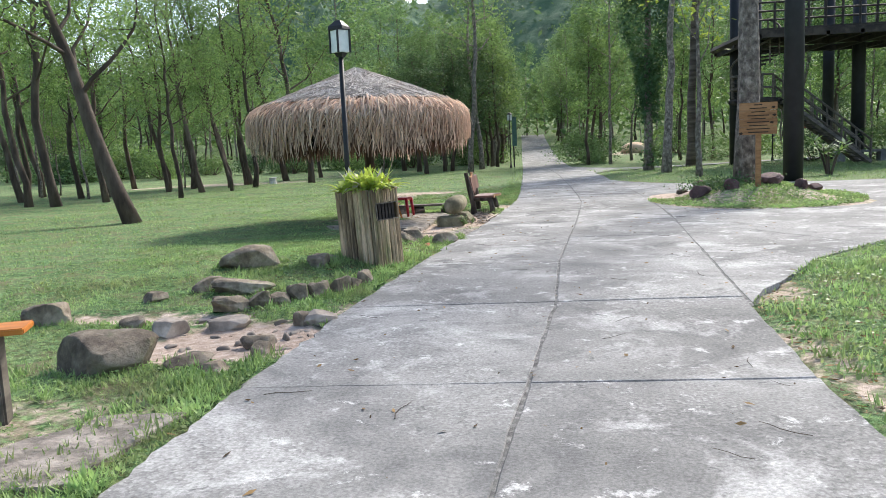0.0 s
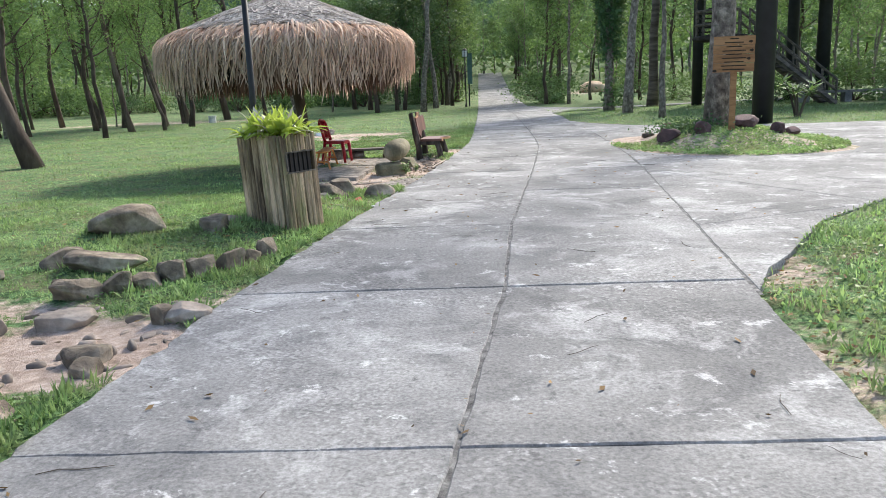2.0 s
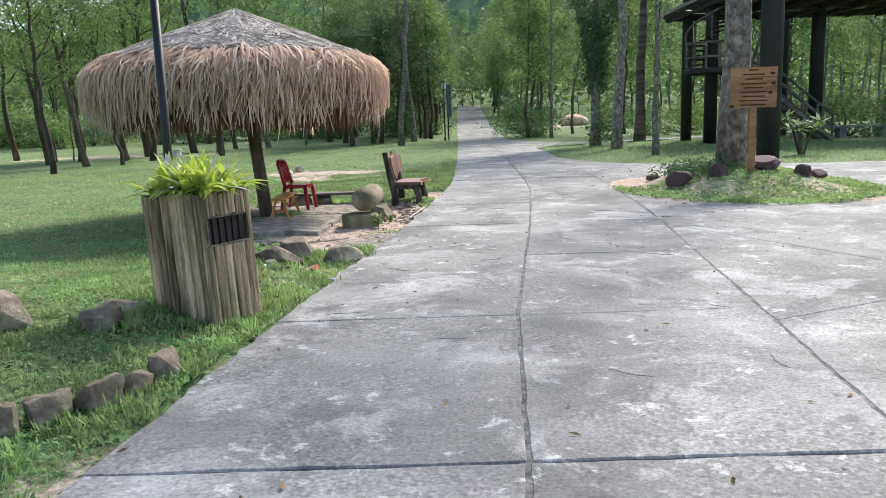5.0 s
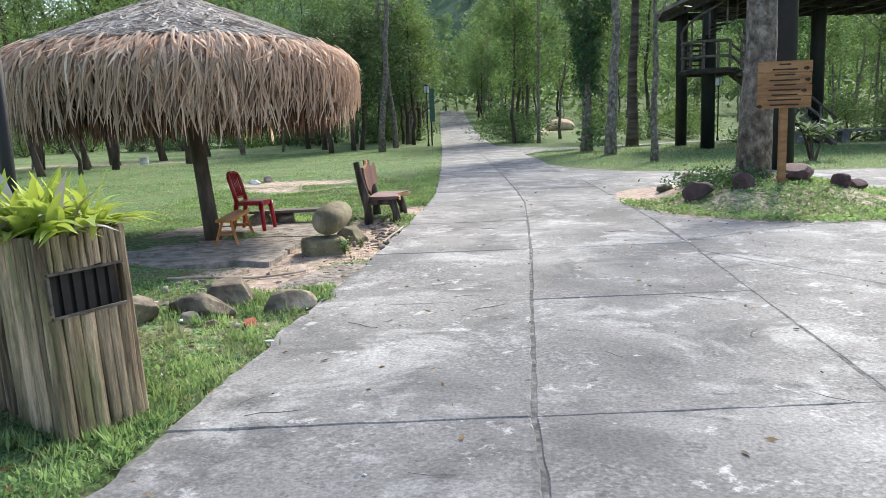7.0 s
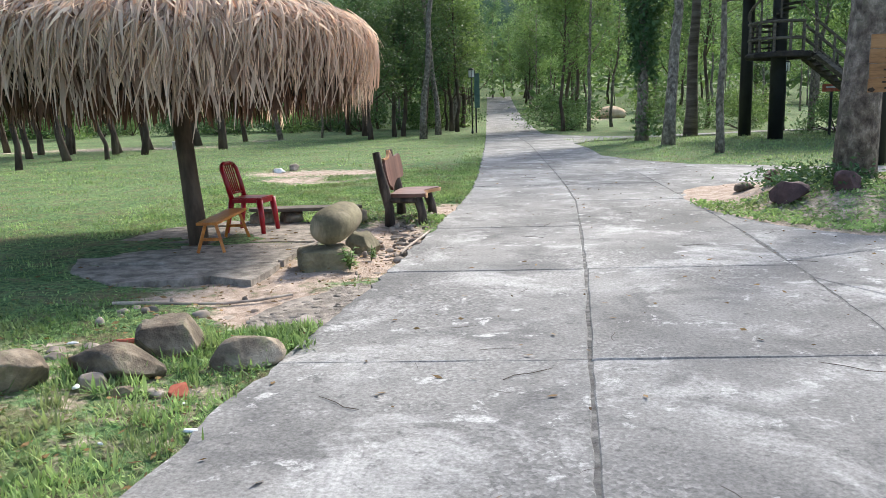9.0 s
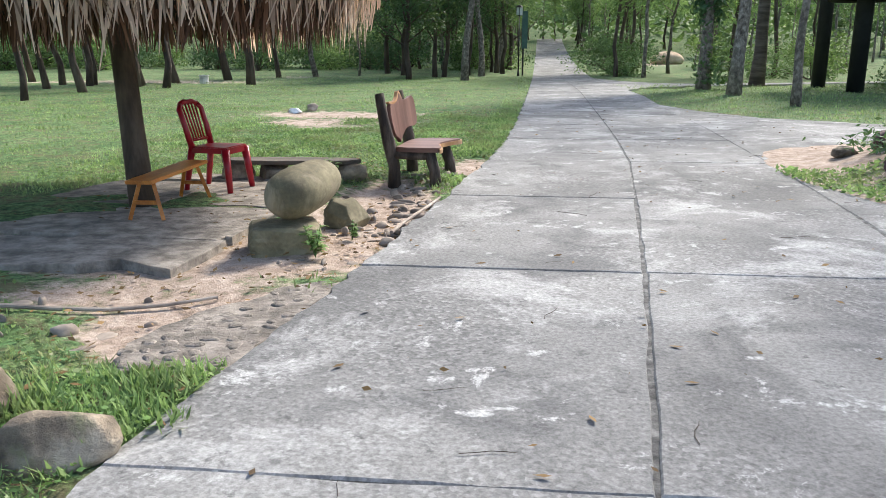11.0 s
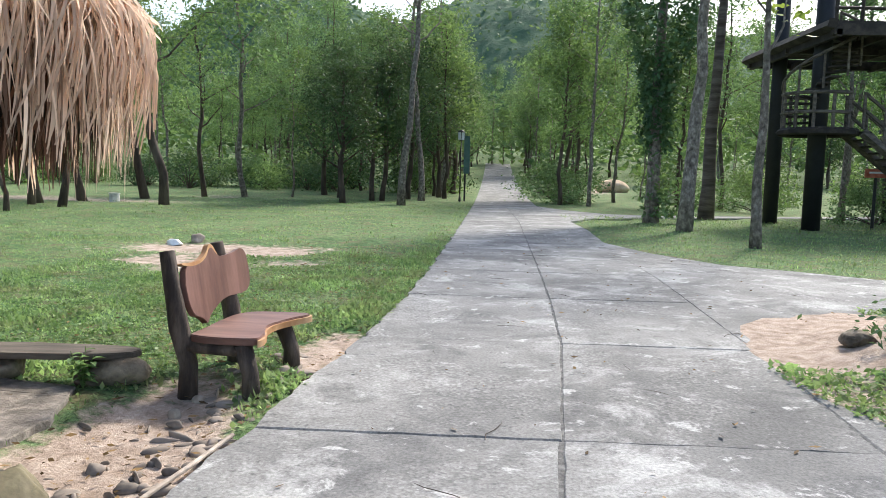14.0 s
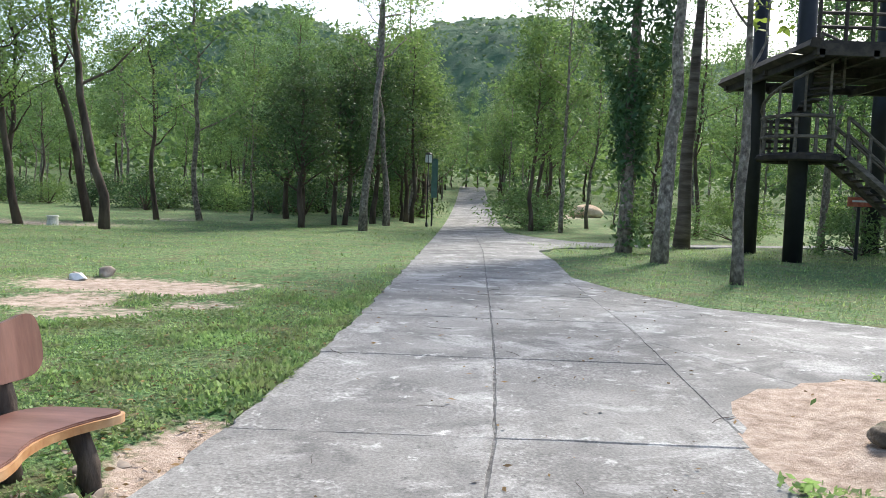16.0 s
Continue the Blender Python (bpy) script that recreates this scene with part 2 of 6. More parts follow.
WHITEMETAL = rough_surface("lamp_glass", (0.55, 0.58, 0.56), (0.64, 0.66, 0.64), (0.70, 0.72, 0.70), 4, 20, 0.25, 0.02)
INK = rough_surface("carved_lettering", (0.05, 0.03, 0.015), (0.07, 0.042, 0.02), (0.09, 0.055, 0.03), 8, 30, 0.8, 0.1)
TWIG = rough_surface("twig", (0.05, 0.037, 0.028), (0.09, 0.068, 0.05), (0.15, 0.115, 0.085), 6, 30, 0.9, 0.3)
BOARD = rough_surface("green_board", (0.05, 0.12, 0.10), (0.08, 0.17, 0.14), (0.12, 0.22, 0.19), 2, 12, 0.5, 0.05)
BRICK = rough_surface("brick", (0.30, 0.10, 0.06), (0.42, 0.16, 0.10), (0.5, 0.24, 0.17), 5, 30, 0.9, 0.4)
WHITEPAINT = rough_surface("white_paint", (0.38, 0.38, 0.36), (0.58, 0.58, 0.55), (0.70, 0.70, 0.68), 3, 20, 0.8, 0.3)
# Pale bluish green: the haze of distance is mixed into the hill colour.
HILL = rough_surface("hazy_wooded_hill", (0.065, 0.13, 0.08), (0.095, 0.175, 0.10), (0.13, 0.215, 0.125), 0.035, 0.25, 1.0, 0.9, 3.0)
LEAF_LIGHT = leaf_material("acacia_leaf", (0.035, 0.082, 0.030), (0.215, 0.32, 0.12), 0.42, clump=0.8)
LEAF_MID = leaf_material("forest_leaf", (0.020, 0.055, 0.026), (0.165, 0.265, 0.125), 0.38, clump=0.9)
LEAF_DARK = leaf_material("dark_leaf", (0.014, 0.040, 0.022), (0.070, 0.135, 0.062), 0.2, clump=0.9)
LEAF_YELLOW = leaf_material("yellow_green_leaf", (0.16, 0.22, 0.03), (0.38, 0.42, 0.07), 0.4)
LEAF_POT = leaf_material("strap_leaf", (0.12, 0.23, 0.03), (0.62, 0.70, 0.16), 0.4, roughness=0.35, warm=(0.5, 0.6, 0.08))
GRASS = leaf_material("grass_blade", (0.055, 0.125, 0.038), (0.34, 0.47, 0.18), 0.42, warm=(0.30, 0.45, 0.14), patch=(0.22, 0.18, 0.11), clump=1.7)
CLOVER = leaf_material("weed_leaf", (0.045, 0.115, 0.035), (0.22, 0.36, 0.12), 0.3, roughness=0.45, patch=(0.20, 0.15, 0.08))
FROND = leaf_material("dry_palm_leaf", (0.065, 0.036, 0.026), (1.0, 0.80, 0.63), 0.45, roughness=0.75, warm=(0.82, 0.56, 0.41))
# Darker copy of FROND: the shade under the eaves is put into its colour.
FRONDSHADED = leaf_material("shaded_palm_leaf", (0.045, 0.024, 0.017), (0.26, 0.14, 0.09), 0.1, roughness=0.8, warm=(0.25, 0.13, 0.08))
# Lighter than the near leaves, with the same haze in its colour.
LEAF_HILL = leaf_material("hazy_hillside_leaf", (0.075, 0.145, 0.085), (0.13, 0.215, 0.12), 0.25)
FRONDGREY = leaf_material("weathered_palm_leaf", (0.16, 0.14, 0.125), (0.80, 0.74, 0.68), 0.2, roughness=0.85, warm=(0.4, 0.34, 0.28))
DRYLEAF = leaf_material("fallen_leaf", (0.07, 0.045, 0.025), (0.30, 0.19, 0.08), 0.1, roughness=0.8, warm=(0.3, 0.18, 0.05))


# ---- geometry helpers ----
class Geo:
    def __init__(self):
        self.v, self.f = [], []

    def add(self, verts, faces):
        b = len(self.v)
        self.v.extend(tuple(p) for p in verts)
        self.f.extend(tuple(i + b for i in q) for q in faces)
        return self

    def box(self, c, s, m=None):
        x, y, z = (a / 2 for a in s)
        p = [Vector((i * x, j * y, k * z)) for k in (-1, 1) for j in (-1, 1) for i in (-1, 1)]
        if m is not None:
            p = [m @ q for q in p]
        p = [q + Vector(c) for q in p]
        return self.add(p, [(0, 2, 3, 1), (4, 5, 7, 6), (0, 1, 5, 4), (2, 6, 7, 3), (0, 4, 6, 2), (1, 3, 7, 5)])

    def tube(self, pts, radii, seg=8, wob=0.0, caps=True):
        pts = [Vector(p) for p in pts]
        verts, faces = [], []
        for i, p in enumerate(pts):
            d = (pts[min(i + 1, len(pts) - 1)] - pts[max(i - 1, 0)]).normalized()
            u = d.cross(Vector((0.31, 0.95, 0.07))).normalized()
            if u.length < 0.1:
                u = d.cross(Vector((1, 0, 0))).normalized()
            w = d.cross(u)
            for k in range(seg):
                a = 2 * math.pi * k / seg
                r = radii[i] * (1 + wob * noise.noise(Vector((math.cos(a) * 1.3, math.sin(a) * 1.3, i * 0.7)) + p * 0.7))
                verts.append(p + (u * math.cos(a) + w * math.sin(a)) * r)
        for i in range(len(pts) - 1):
            for k in range(seg):
                a, b = i * seg + k, i * seg + (k + 1) % seg
                faces.append((a, b, b + seg, a + seg))
        if caps:
            faces.append(tuple(reversed(range(seg))))
            faces.append(tuple(range((len(pts) - 1) * seg, len(pts) * seg)))
        return self.add(verts, faces)

    def prism(self, poly, z0, z1):
        n = len(poly)
        vs = [(x, y, z0) for x, y in poly] + [(x, y, z1) for x, y in poly]
        return self.add(vs, [tuple(reversed(range(n))), tuple(range(n, 2 * n))] + [(i, (i + 1) % n, n + (i + 1) % n, n + i) for i in range(n)])

    def mesh(self, name, mat, smooth=False, bevel=0.0):
        me = bpy.data.meshes.new(name)
        me.from_pydata(self.v, [], self.f)
        if bevel:
            bm = bmesh.new()
            bm.from_mesh(me)
            bmesh.ops.bevel(bm, geom=bm.edges[:], offset=bevel, segments=2, affect="EDGES", clamp_overlap=True)
            bm.to_mesh(me)
            bm.free()
        for m in (mat if isinstance(mat, (list, tuple)) else [mat]):
            me.materials.append(m)
        if smooth:
            me.polygons.foreach_set("use_smooth", [True] * len(me.polygons))
        me.update()
        return me


def thing(name, at, rz=0, label="", category="", group="", kind=""):
    ob = new(name)
    ob.matrix_basis = pose(*at, 0, 0, rz)
    return tagged(ob, label, category, group, kind)


def part(name, geo, mat, parent, label="", smooth=False, bevel=0.0):
    me = geo if isinstance(geo, bpy.types.Mesh) else geo.mesh(name, mat, smooth, bevel)
    ob = new(name, me)
    ob.parent = parent
    return tagged(ob, label)


def solo(name, geo, mat, at=(0, 0, 0), rz=0, label="", category="", group="", kind="", smooth=False, bevel=0.0):
    ob = new(name, geo if isinstance(geo, bpy.types.Mesh) else geo.mesh(name, mat, smooth, bevel))
    ob.matrix_basis = pose(*at, 0, 0, rz)
    return tagged(ob, label, category, group, kind)


def quads_mesh(name, centers, along, across, mat, fold=0.0):
    """Leaves as rhombs: centre, half length vector, half width vector, one row each."""
    n = len(centers)
    c, a, w = (np.asarray(q, dtype=np.float32) for q in (centers, along, across))
    v = np.empty((n, 4, 3), np.float32)
    v[:, 0], v[:, 1], v[:, 2], v[:, 3] = c - a, c + w - a * 0.15, c + a, c - w - a * 0.15
    me = bpy.data.meshes.new(name)
    me.vertices.add(n * 4)
    me.vertices.foreach_set("co", v.ravel())
    me.loops.add(n * 4)
    me.loops.foreach_set("vertex_index", np.arange(n * 4, dtype=np.int32))
    me.polygons.add(n)
    me.polygons.foreach_set("loop_start", np.arange(0, n * 4, 4, dtype=np.int32))
    me.materials.append(mat)
    me.update(calc_edges=True)
    return me


def rand_leaves(rng, centers, size, droop=0.3):
    n = len(centers)
    d = rng.normal(size=(n, 3))
    d[:, 2] = d[:, 2] * 0.6 - droop
    d /= np.linalg.norm(d, axis=1, keepdims=True)
    o = rng.normal(size=(n, 3))
    w = np.cross(d, o)
    w /= np.linalg.norm(w, axis=1, keepdims=True) + 1e-6
    s = size * rng.uniform(0.6, 1.4, (n, 1))
    return centers, d * s * 0.5, w * s * 0.22


def smoothstep(a, b, x):
    t = min(1.0, max(0.0, (x - a) / (b - a)))
    return t * t * (3 - 2 * t)


def lerp_line(table, y):
    if y <= table[0][0]:
        return table[0][1]
    for (y0, x0), (y1, x1) in zip(table, table[1:]):
        if y <= y1:
            return x0 + (x1 - x0) * (y - y0) / (y1 - y0)
    return table[-1][1]


def chaikin(poly, rounds=2):
    for _ in range(rounds):
        poly = [q for (x0, y0), (x1, y1) in zip(poly, poly[1:] + poly[:1]) for q in ((x0 * .75 + x1 * .25, y0 * .75 + y1 * .25), (x0 * .25 + x1 * .75, y0 * .25 + y1 * .75))]
    return poly


# ---- plan ----
LEFT = [(-9, -1.9), (-4, -1.5), (1.5, -1.2), (3.1, -1.08), (4.9, -0.93), (7.1, -0.56), (8.2, -0.46), (9.1, -0.3), (11.2, -0.03), (14.7, 0.37), (17.2, 0.6), (20.4, 0.72), (25, 0.84), (35, 1.04), (44, 1.2), (77, 1.65), (140, 2.6)]
MIDDLE = [(-9, -0.75), (1.35, 0.52), (3.72, 0.82), (6.1, 0.99), (8.5, 1.29), (10.87, 1.59), (13.24, 1.85), (15.6, 2.1), (18, 2.22), (20.4, 2.3), (33, 2.65), (46, 2.65)]
RIGHT = [(-9, 1.7), (1.2, 2.14), (3.7, 2.42), (11.8, 3.39), (15.46, 3.66), (20, 3.9), (26, 3.98), (33, 4.3), (46, 4.1), (73, 4.95), (140, 6.6)]


def far_rise(y):
    return 0.00036 * max(0.0, y - 44.0) ** 2 if y < 130 else 0.00036 * 86 ** 2 + (y - 130) * 0.0619


PATCHES = [(-0.5, 9.95, 0.8, 0.62, 1.0), (-1.75, 2.75, 0.9, 0.75, 1.0), (-2.9, 3.6, 1.2, 0.25, 0.7), (-1.2, 11.2, 1.5, 0.7, 0.95), (-0.35, 12.6, 0.55, 1.9, 1.0),
           (-3.4, 22.6, 1.3, 0.9, 0.85), (-2.2, 22.4, 1.1, 0.9, 0.78), (-3.2, 21.0, 1.0, 0.9, 0.72), (-1.3, 23.2, 1.2, 0.5, 0.42), (-2.4, 20.0, 1.0, 0.7, 0.6), (-1.4, 20.8, 0.7, 0.6, 0.56), (-4.7, 21.8, 0.9, 0.6, 0.3),
           (-1.0, 10.3, 1.0, 0.35, 0.8), (0.3, 15.2, 0.3, 0.9, 0.8), (-16, 40, 7, 2.2, 0.75), (-11, 47, 2, 1, 0.6), (2.75, 4.3, 0.4, 0.8, 0.62), (2.35, 1.6, 0.2, 1.6, 0.55), (10, 75, 4, 4, 0.8),
           (-1.2, 8.1, 1.0, 0.5, 0.4), (-0.75, 7.3, 0.45, 0.9, 0.3), (-2.1, 0.7, 0.8, 0.7, 0.45), (-1.9, 8.8, 0.7, 0.4, 0.4), (-1.1, 3.6, 0.35, 0.5, 0.45)]


def bareness(x, y):
    b = 0.0
    for px, py, rx, ry, s in PATCHES:
        d = math.hypot((x - px) / rx, (y - py) / ry)
        b = max(b, s * (1 - smoothstep(0.55, 1.25, d)))
    return b


LEFT_A, RIGHT_A = np.array(LEFT), np.array(RIGHT)


def bareness_many(x, y):
    b = np.zeros_like(x)
    for px, py, rx, ry, s in PATCHES:
        t = np.clip((np.hypot((x - px) / rx, (y - py) / ry) - 0.55) / 0.7, 0, 1)
        b = np.maximum(b, s * (1 - t * t * (3 - 2 * t)))
    return b


def inside_many(x, y, poly):
    inside = np.zeros(len(x), bool)
    for (x0, y0), (x1, y1) in zip(poly, poly[1:] + poly[:1]):
        if y0 != y1:
            inside ^= ((y0 > y) != (y1 > y)) & (x < (x1 - x0) * (y - y0) / (y1 - y0) + x0)
    return inside


def height(x, y):
    z = far_rise(y)
    l, r = lerp_line(LEFT, y), lerp_line(RIGHT, y)
    off = max(l - x, 0.0)
    z += 0.11 * smoothstep(0.15, 1.0, off) * (1 - smoothstep(7.5, 9.5, y)) * smoothstep(4.2, 5.6, y)
    z += 0.03 * smoothstep(0.1, 0.6, off) * noise.noise(Vector((x * 0.5, y * 0.5, 0))) * 2
    z -= 0.05 * bareness(x, y)
    out = max(off, x - r, 0)
    z += smoothstep(6, 60, out) * 0.5 * noise.noise(Vector((x * 0.05, y * 0.05, 3)))
    return z


# ---- ground, roads ----
def axis(lo, hi, fine0, fine1, step, grow=1.22):
    a = list(np.arange(fine0, fine1 + 1e-6, step))
    s = step
    while a[-1] < hi:
        s *= grow
        a.append(a[-1] + s)
    s = step
    while a[0] > lo:
        s *= grow
        a.insert(0, a[0] - s)
    return a


def build_ground_sheet():
    xs, ys = axis(-700, 700, -6, 9, 0.16), axis(-300, 900, -5, 26, 0.16)
    vs, bare = [], []
    for y in ys:
        l, r = lerp_line(LEFT, y), lerp_line(RIGHT, y)
        for x in xs:
            z = height(x, y) - 0.012
            if l + 0.02 < x < r - 0.02 or (x >= r - 0.02 and in_poly(x, y, JUNCTION)) or (y > 30 and in_poly(x, y, SIDEPATH)):
                z -= 0.07
            vs.append((x, y, z + 0.012 * noise.noise(Vector((x * 3, y * 3, 1)))))
            bare.append(bareness(x, y))
    w = len(xs)
    fs = [(j * w + i, j * w + i + 1, (j + 1) * w + i + 1, (j + 1) * w + i) for j in range(len(ys) - 1) for i in range(w - 1)]
    g = Geo()
    g.v, g.f = vs, fs
    me = g.mesh("ground", GROUND, smooth=True)
    me.attributes.new("bare", "FLOAT", "POINT").data.foreach_set("value", bare)
    solo("ground", me, None, label="short green lawn with bare sandy patches", category="ground", kind="structure")


def in_poly(x, y, poly):
    inside = False
    for (x0, y0), (x1, y1) in zip(poly, poly[1:] + poly[:1]):
        if (y0 > y) != (y1 > y) and x < (x1 - x0) * (y - y0) / (y1 - y0) + x0:
            inside = not inside
    return inside


def clip(poly, cell):
    out = list(poly)
    for (ax, ay), (bx, by) in zip(cell, cell[1:] + cell[:1]):
        src, out = out, []
        side = lambda p: (bx - ax) * (p[1] - ay) - (by - ay) * (p[0] - ax)
        for p, q in zip(src, src[1:] + src[:1]):
            sp, sq = side(p), side(q)
            if sp >= 0:
                out.append(p)
            if (sp > 0 > sq) or (sp < 0 < sq):
                t = sp / (sp - sq)
                out.append((p[0] + (q[0] - p[0]) * t, p[1] + (q[1] - p[1]) * t))
        if len(out) < 3:
            return []
    return out


def ragged(poly, step, amount, seed):
    out = []
    for (x0, y0), (x1, y1) in zip(poly, poly[1:] + poly[:1]):
        n = max(1, int(math.hypot(x1 - x0, y1 - y0) / step))
        for k in range(n):
            x, y = x0 + (x1 - x0) * k / n, y0 + (y1 - y0) * k / n
            a = noise.noise_vector(Vector((x * 4, y * 4, seed))) * amount + noise.noise_vector(Vector((x * 17, y * 17, seed))) * amount * 0.4
            out.append((x + a.x, y + a.y))
    return out


JUNCTION = [(2.42, 3.5), (2.7, 4.1), (3.0, 4.5), (3.84, 5.86), (5.1, 7.1), (8, 9.3), (14, 12), (24, 14.5), (24, 19), (14, 19.8), (9.5, 20.3), (7.3, 20.95), (6.4, 21.7), (5.46, 22.3), (4.63, 24.0), (4.1, 26.1), (4.3, 30), (4.28, 33), (3.98, 26), (3.9, 20), (3.66, 15.46), (3.39, 11.8)]
SIDEPATH = [(4.25, 33.6), (5.2, 35.6), (7.1, 37.0), (11.8, 39.6), (24, 45), (60, 55), (60, 57.5), (24, 46.8), (13.4, 41.6), (8, 39.2), (6.3, 39.6), (5.0, 42), (4.15, 45.5)]


def prism_at(poly, thick, tilt):
    g = Geo()
    n = len(poly)
    cx, cy = sum(p[0] for p in poly) / n, sum(p[1] for p in poly) / n
    top = [(x, y, far_rise(y) + tilt[2] + tilt[0] * (x - cx) + tilt[1] * (y - cy)) for x, y in poly]
    low = [(cx + (x - cx) * 0.999, cy + (y - cy) * 0.999, z - thick) for x, y, z in top]
    rim = [(x, y, z - 0.008) for x, y, z in top]
    ins = [(x + (cx - x) * 0.008, y + (cy - y) * 0.008, z) for x, y, z in top]
    vs = low + rim + ins
    fs = [tuple(range(2 * n, 3 * n))]
    for i in range(n):
        j = (i + 1) % n
        fs += [(i, j, n + j, n + i), (n + i, n + j, 2 * n + j, 2 * n + i)]
    return g.add(vs, fs)


def build_road():
    rng = random.Random(5)
    road = thing("road", (0, 0, 0), label="cracked grey concrete path in cast slabs with pale stains", category="path", kind="structure")
    joints = [-8.185 + 2.39 * k for k in range(23)]
    gap = 0.0045
    for k, (y0, y1) in enumerate(zip(joints, joints[1:])):
        for a, b in ((LEFT, MIDDLE), (MIDDLE, RIGHT)):
            seam = 0.012 if y0 < 12 else 0.006
            ga, gb = (0 if a is LEFT else seam), (seam if b is MIDDLE else 0 if y0 > 30 else gap)
            s0, s1 = 0.06 * (a is MIDDLE) * math.sin(k * 1.7), 0.06 * math.sin(k * 1.7 + 1)
            poly = [(lerp_line(a, y0) + ga, y0 + gap), (lerp_line(b, y0) - gb, y0 + gap), (lerp_line(b, y1) - gb, y1 - gap), (lerp_line(a, y1) + ga, y1 - gap)]
            poly = ragged(poly, 0.09, 0.013, 3.0 + 1.7 * k + (0.8 if a is LEFT else 0.0))
            if a is LEFT:  # broken outer edge
                poly = [(x + 0.05 * noise.noise(Vector((y * 1.7, 2.0, 0))) + 0.04 * noise.noise(Vector((y * 7, 5.0, 0))) if x < lerp_line(LEFT, y) + 0.06 else x, y) for x, y in poly]
            part("slab", prism_at(poly, 0.1, (rng.uniform(-.002, .002), rng.uniform(-.002, .002), rng.uniform(-.003, .003))), CONCRETE, road)
    for table, y0, y1 in ((MIDDLE, -8, 46), (RIGHT, 3.4, 33.5)):
        ys = np.arange(y0, y1, 1.0)
        g = Geo()
        for a, b in zip(ys, ys[1:]):
            xa, xb = lerp_line(table, a), lerp_line(table, b)
            g.add([(xa - 0.028, a, -0.009), (xa + 0.028, a, -0.009), (xb + 0.028, b, -0.009), (xb - 0.028, b, -0.009)], [(0, 1, 2, 3)])
        part("joint_filling", g, FILLER, road, "dirt-filled joint")
    last = joints[-1]
    ys = np.arange(last, 142, 3.0)
    poly = [(lerp_line(LEFT, y), y) for y in ys] + [(lerp_line(RIGHT, y), y) for y in ys[::-1]]
    far = Geo()
    for y0, y1 in zip(ys, ys[1:]):
        far.add([(lerp_line(LEFT, y0), y0, far_rise(y0)), (lerp_line(RIGHT, y0), y0, far_rise(y0)), (lerp_line(RIGHT, y1), y1, far_rise(y1)), (lerp_line(LEFT, y1), y1, far_rise(y1)),
                 (lerp_line(LEFT, y0), y0, far_rise(y0) - .1), (lerp_line(RIGHT, y0), y0, far_rise(y0) - .1), (lerp_line(RIGHT, y1), y1, far_rise(y1) - .1), (lerp_line(LEFT, y1), y1, far_rise(y1) - .1)],
                [(0, 1, 2, 3), (0, 3, 7, 4), (1, 5, 6, 2)])
    part("far_stretch", far, CONCRETE, road)
    junction = thing("side_road", (0, 0, 0), label="wide grey concrete branch road with joints and cracks", category="road", kind="structure")
    rot = Matrix.Rotation(radians(24), 2)
    for i in range(-3, 14):
        for j in range(-6, 10):
            c = [(4.2 * i, 4.6 * j), (4.2 * (i + 1), 4.6 * j), (4.2 * (i + 1), 4.6 * (j + 1)), (4.2 * i, 4.6 * (j + 1))]
            c = [(p[0] + (gap if n in (0, 3) else -gap), p[1] + (gap if n in (0, 1) else -gap)) for n, p in enumerate(c)]
            c = [tuple(rot @ Vector(p) + Vector((3.0, 11.0))) for p in c]
            poly = clip([(x + (0.006 if x < 4.2 and y > 3.6 else 0), y) for x, y in JUNCTION], c)
            if len(poly) > 2:
                area = abs(sum(p[0] * q[1] - q[0] * p[1] for p, q in zip(poly, poly[1:] + poly[:1]))) / 2
                if area > 0.03:
                    part("slab", prism_at(ragged(poly, 0.16, 0.012, 3.0), 0.1, (0, 0, rng.uniform(-.006, -.002))), CONCRETE, junction)
    side = Geo().prism(SIDEPATH, -0.1, 0.0)
    solo("footpath", side, CONCRETE, label="narrow pale concrete footpath crossing the lawn", category="path", kind="structure")


build_ground_sheet()
build_road()


# ---- rocks ----
def rock_mesh(name, size, seed, mat, square=2.6, rough=0.18, sub=3, sink=0.0):
    bm = bmesh.new()
    bmesh.ops.create_icosphere(bm, subdivisions=sub, radius=1.0)
    rs = random.Random(seed)
    cuts = [(Vector((rs.gauss(0, 1), rs.gauss(0, 1), rs.gauss(0, .8))).normalized(), rs.uniform(0.6, 0.9)) for _ in range(8)]
    off = Vector((seed * 7.1, seed * 3.3, seed * 1.7))
    for v in bm.verts:
        p = v.co.copy()
        k = (abs(p.x) ** square + abs(p.y) ** square + abs(p.z) ** square) ** (1 / square)
        p = p / k
        p *= 1 + rough * noise.noise(p * 1.3 + off) + rough * 0.3 * noise.noise(p * 4 + off) + rough * 0.14 * noise.noise(p * 11 + off)
        if rough > 0.08:
            for nrm, d in cuts:
                e = p.dot(nrm) - d
                if e > 0:
                    p -= nrm * e * 0.93
        v.co = Vector((p.x * size[0] / 2, p.y * size[1] / 2, p.z * size[2] / 2 + size[2] / 2 - sink))
    me = bpy.data.meshes.new(name)
    bm.to_mesh(me)
    bm.free()
    me.materials.append(mat)
    me.polygons.foreach_set("use_smooth", [square < 5] * len(me.polygons))
    return me


def rock(at, size, rz=0, mat=None, seed=1, name="boulder", label="", group="", square=2.6, rough=0.18, z=None, sub=3):
    mat = mat or ROCK
    zz = height(*at) - 0.02 if z is None else z
    return solo(name, rock_mesh(name, size, seed, mat, square, rough, 5 if size[0] > 0.28 and sub == 3 else 4 if sub == 3 else sub, 0.24 * size[2] if z is None else 0), None, (at[0], at[1], zz), rz, label or "weathered grey-brown boulder set in the grass", "rock", group)


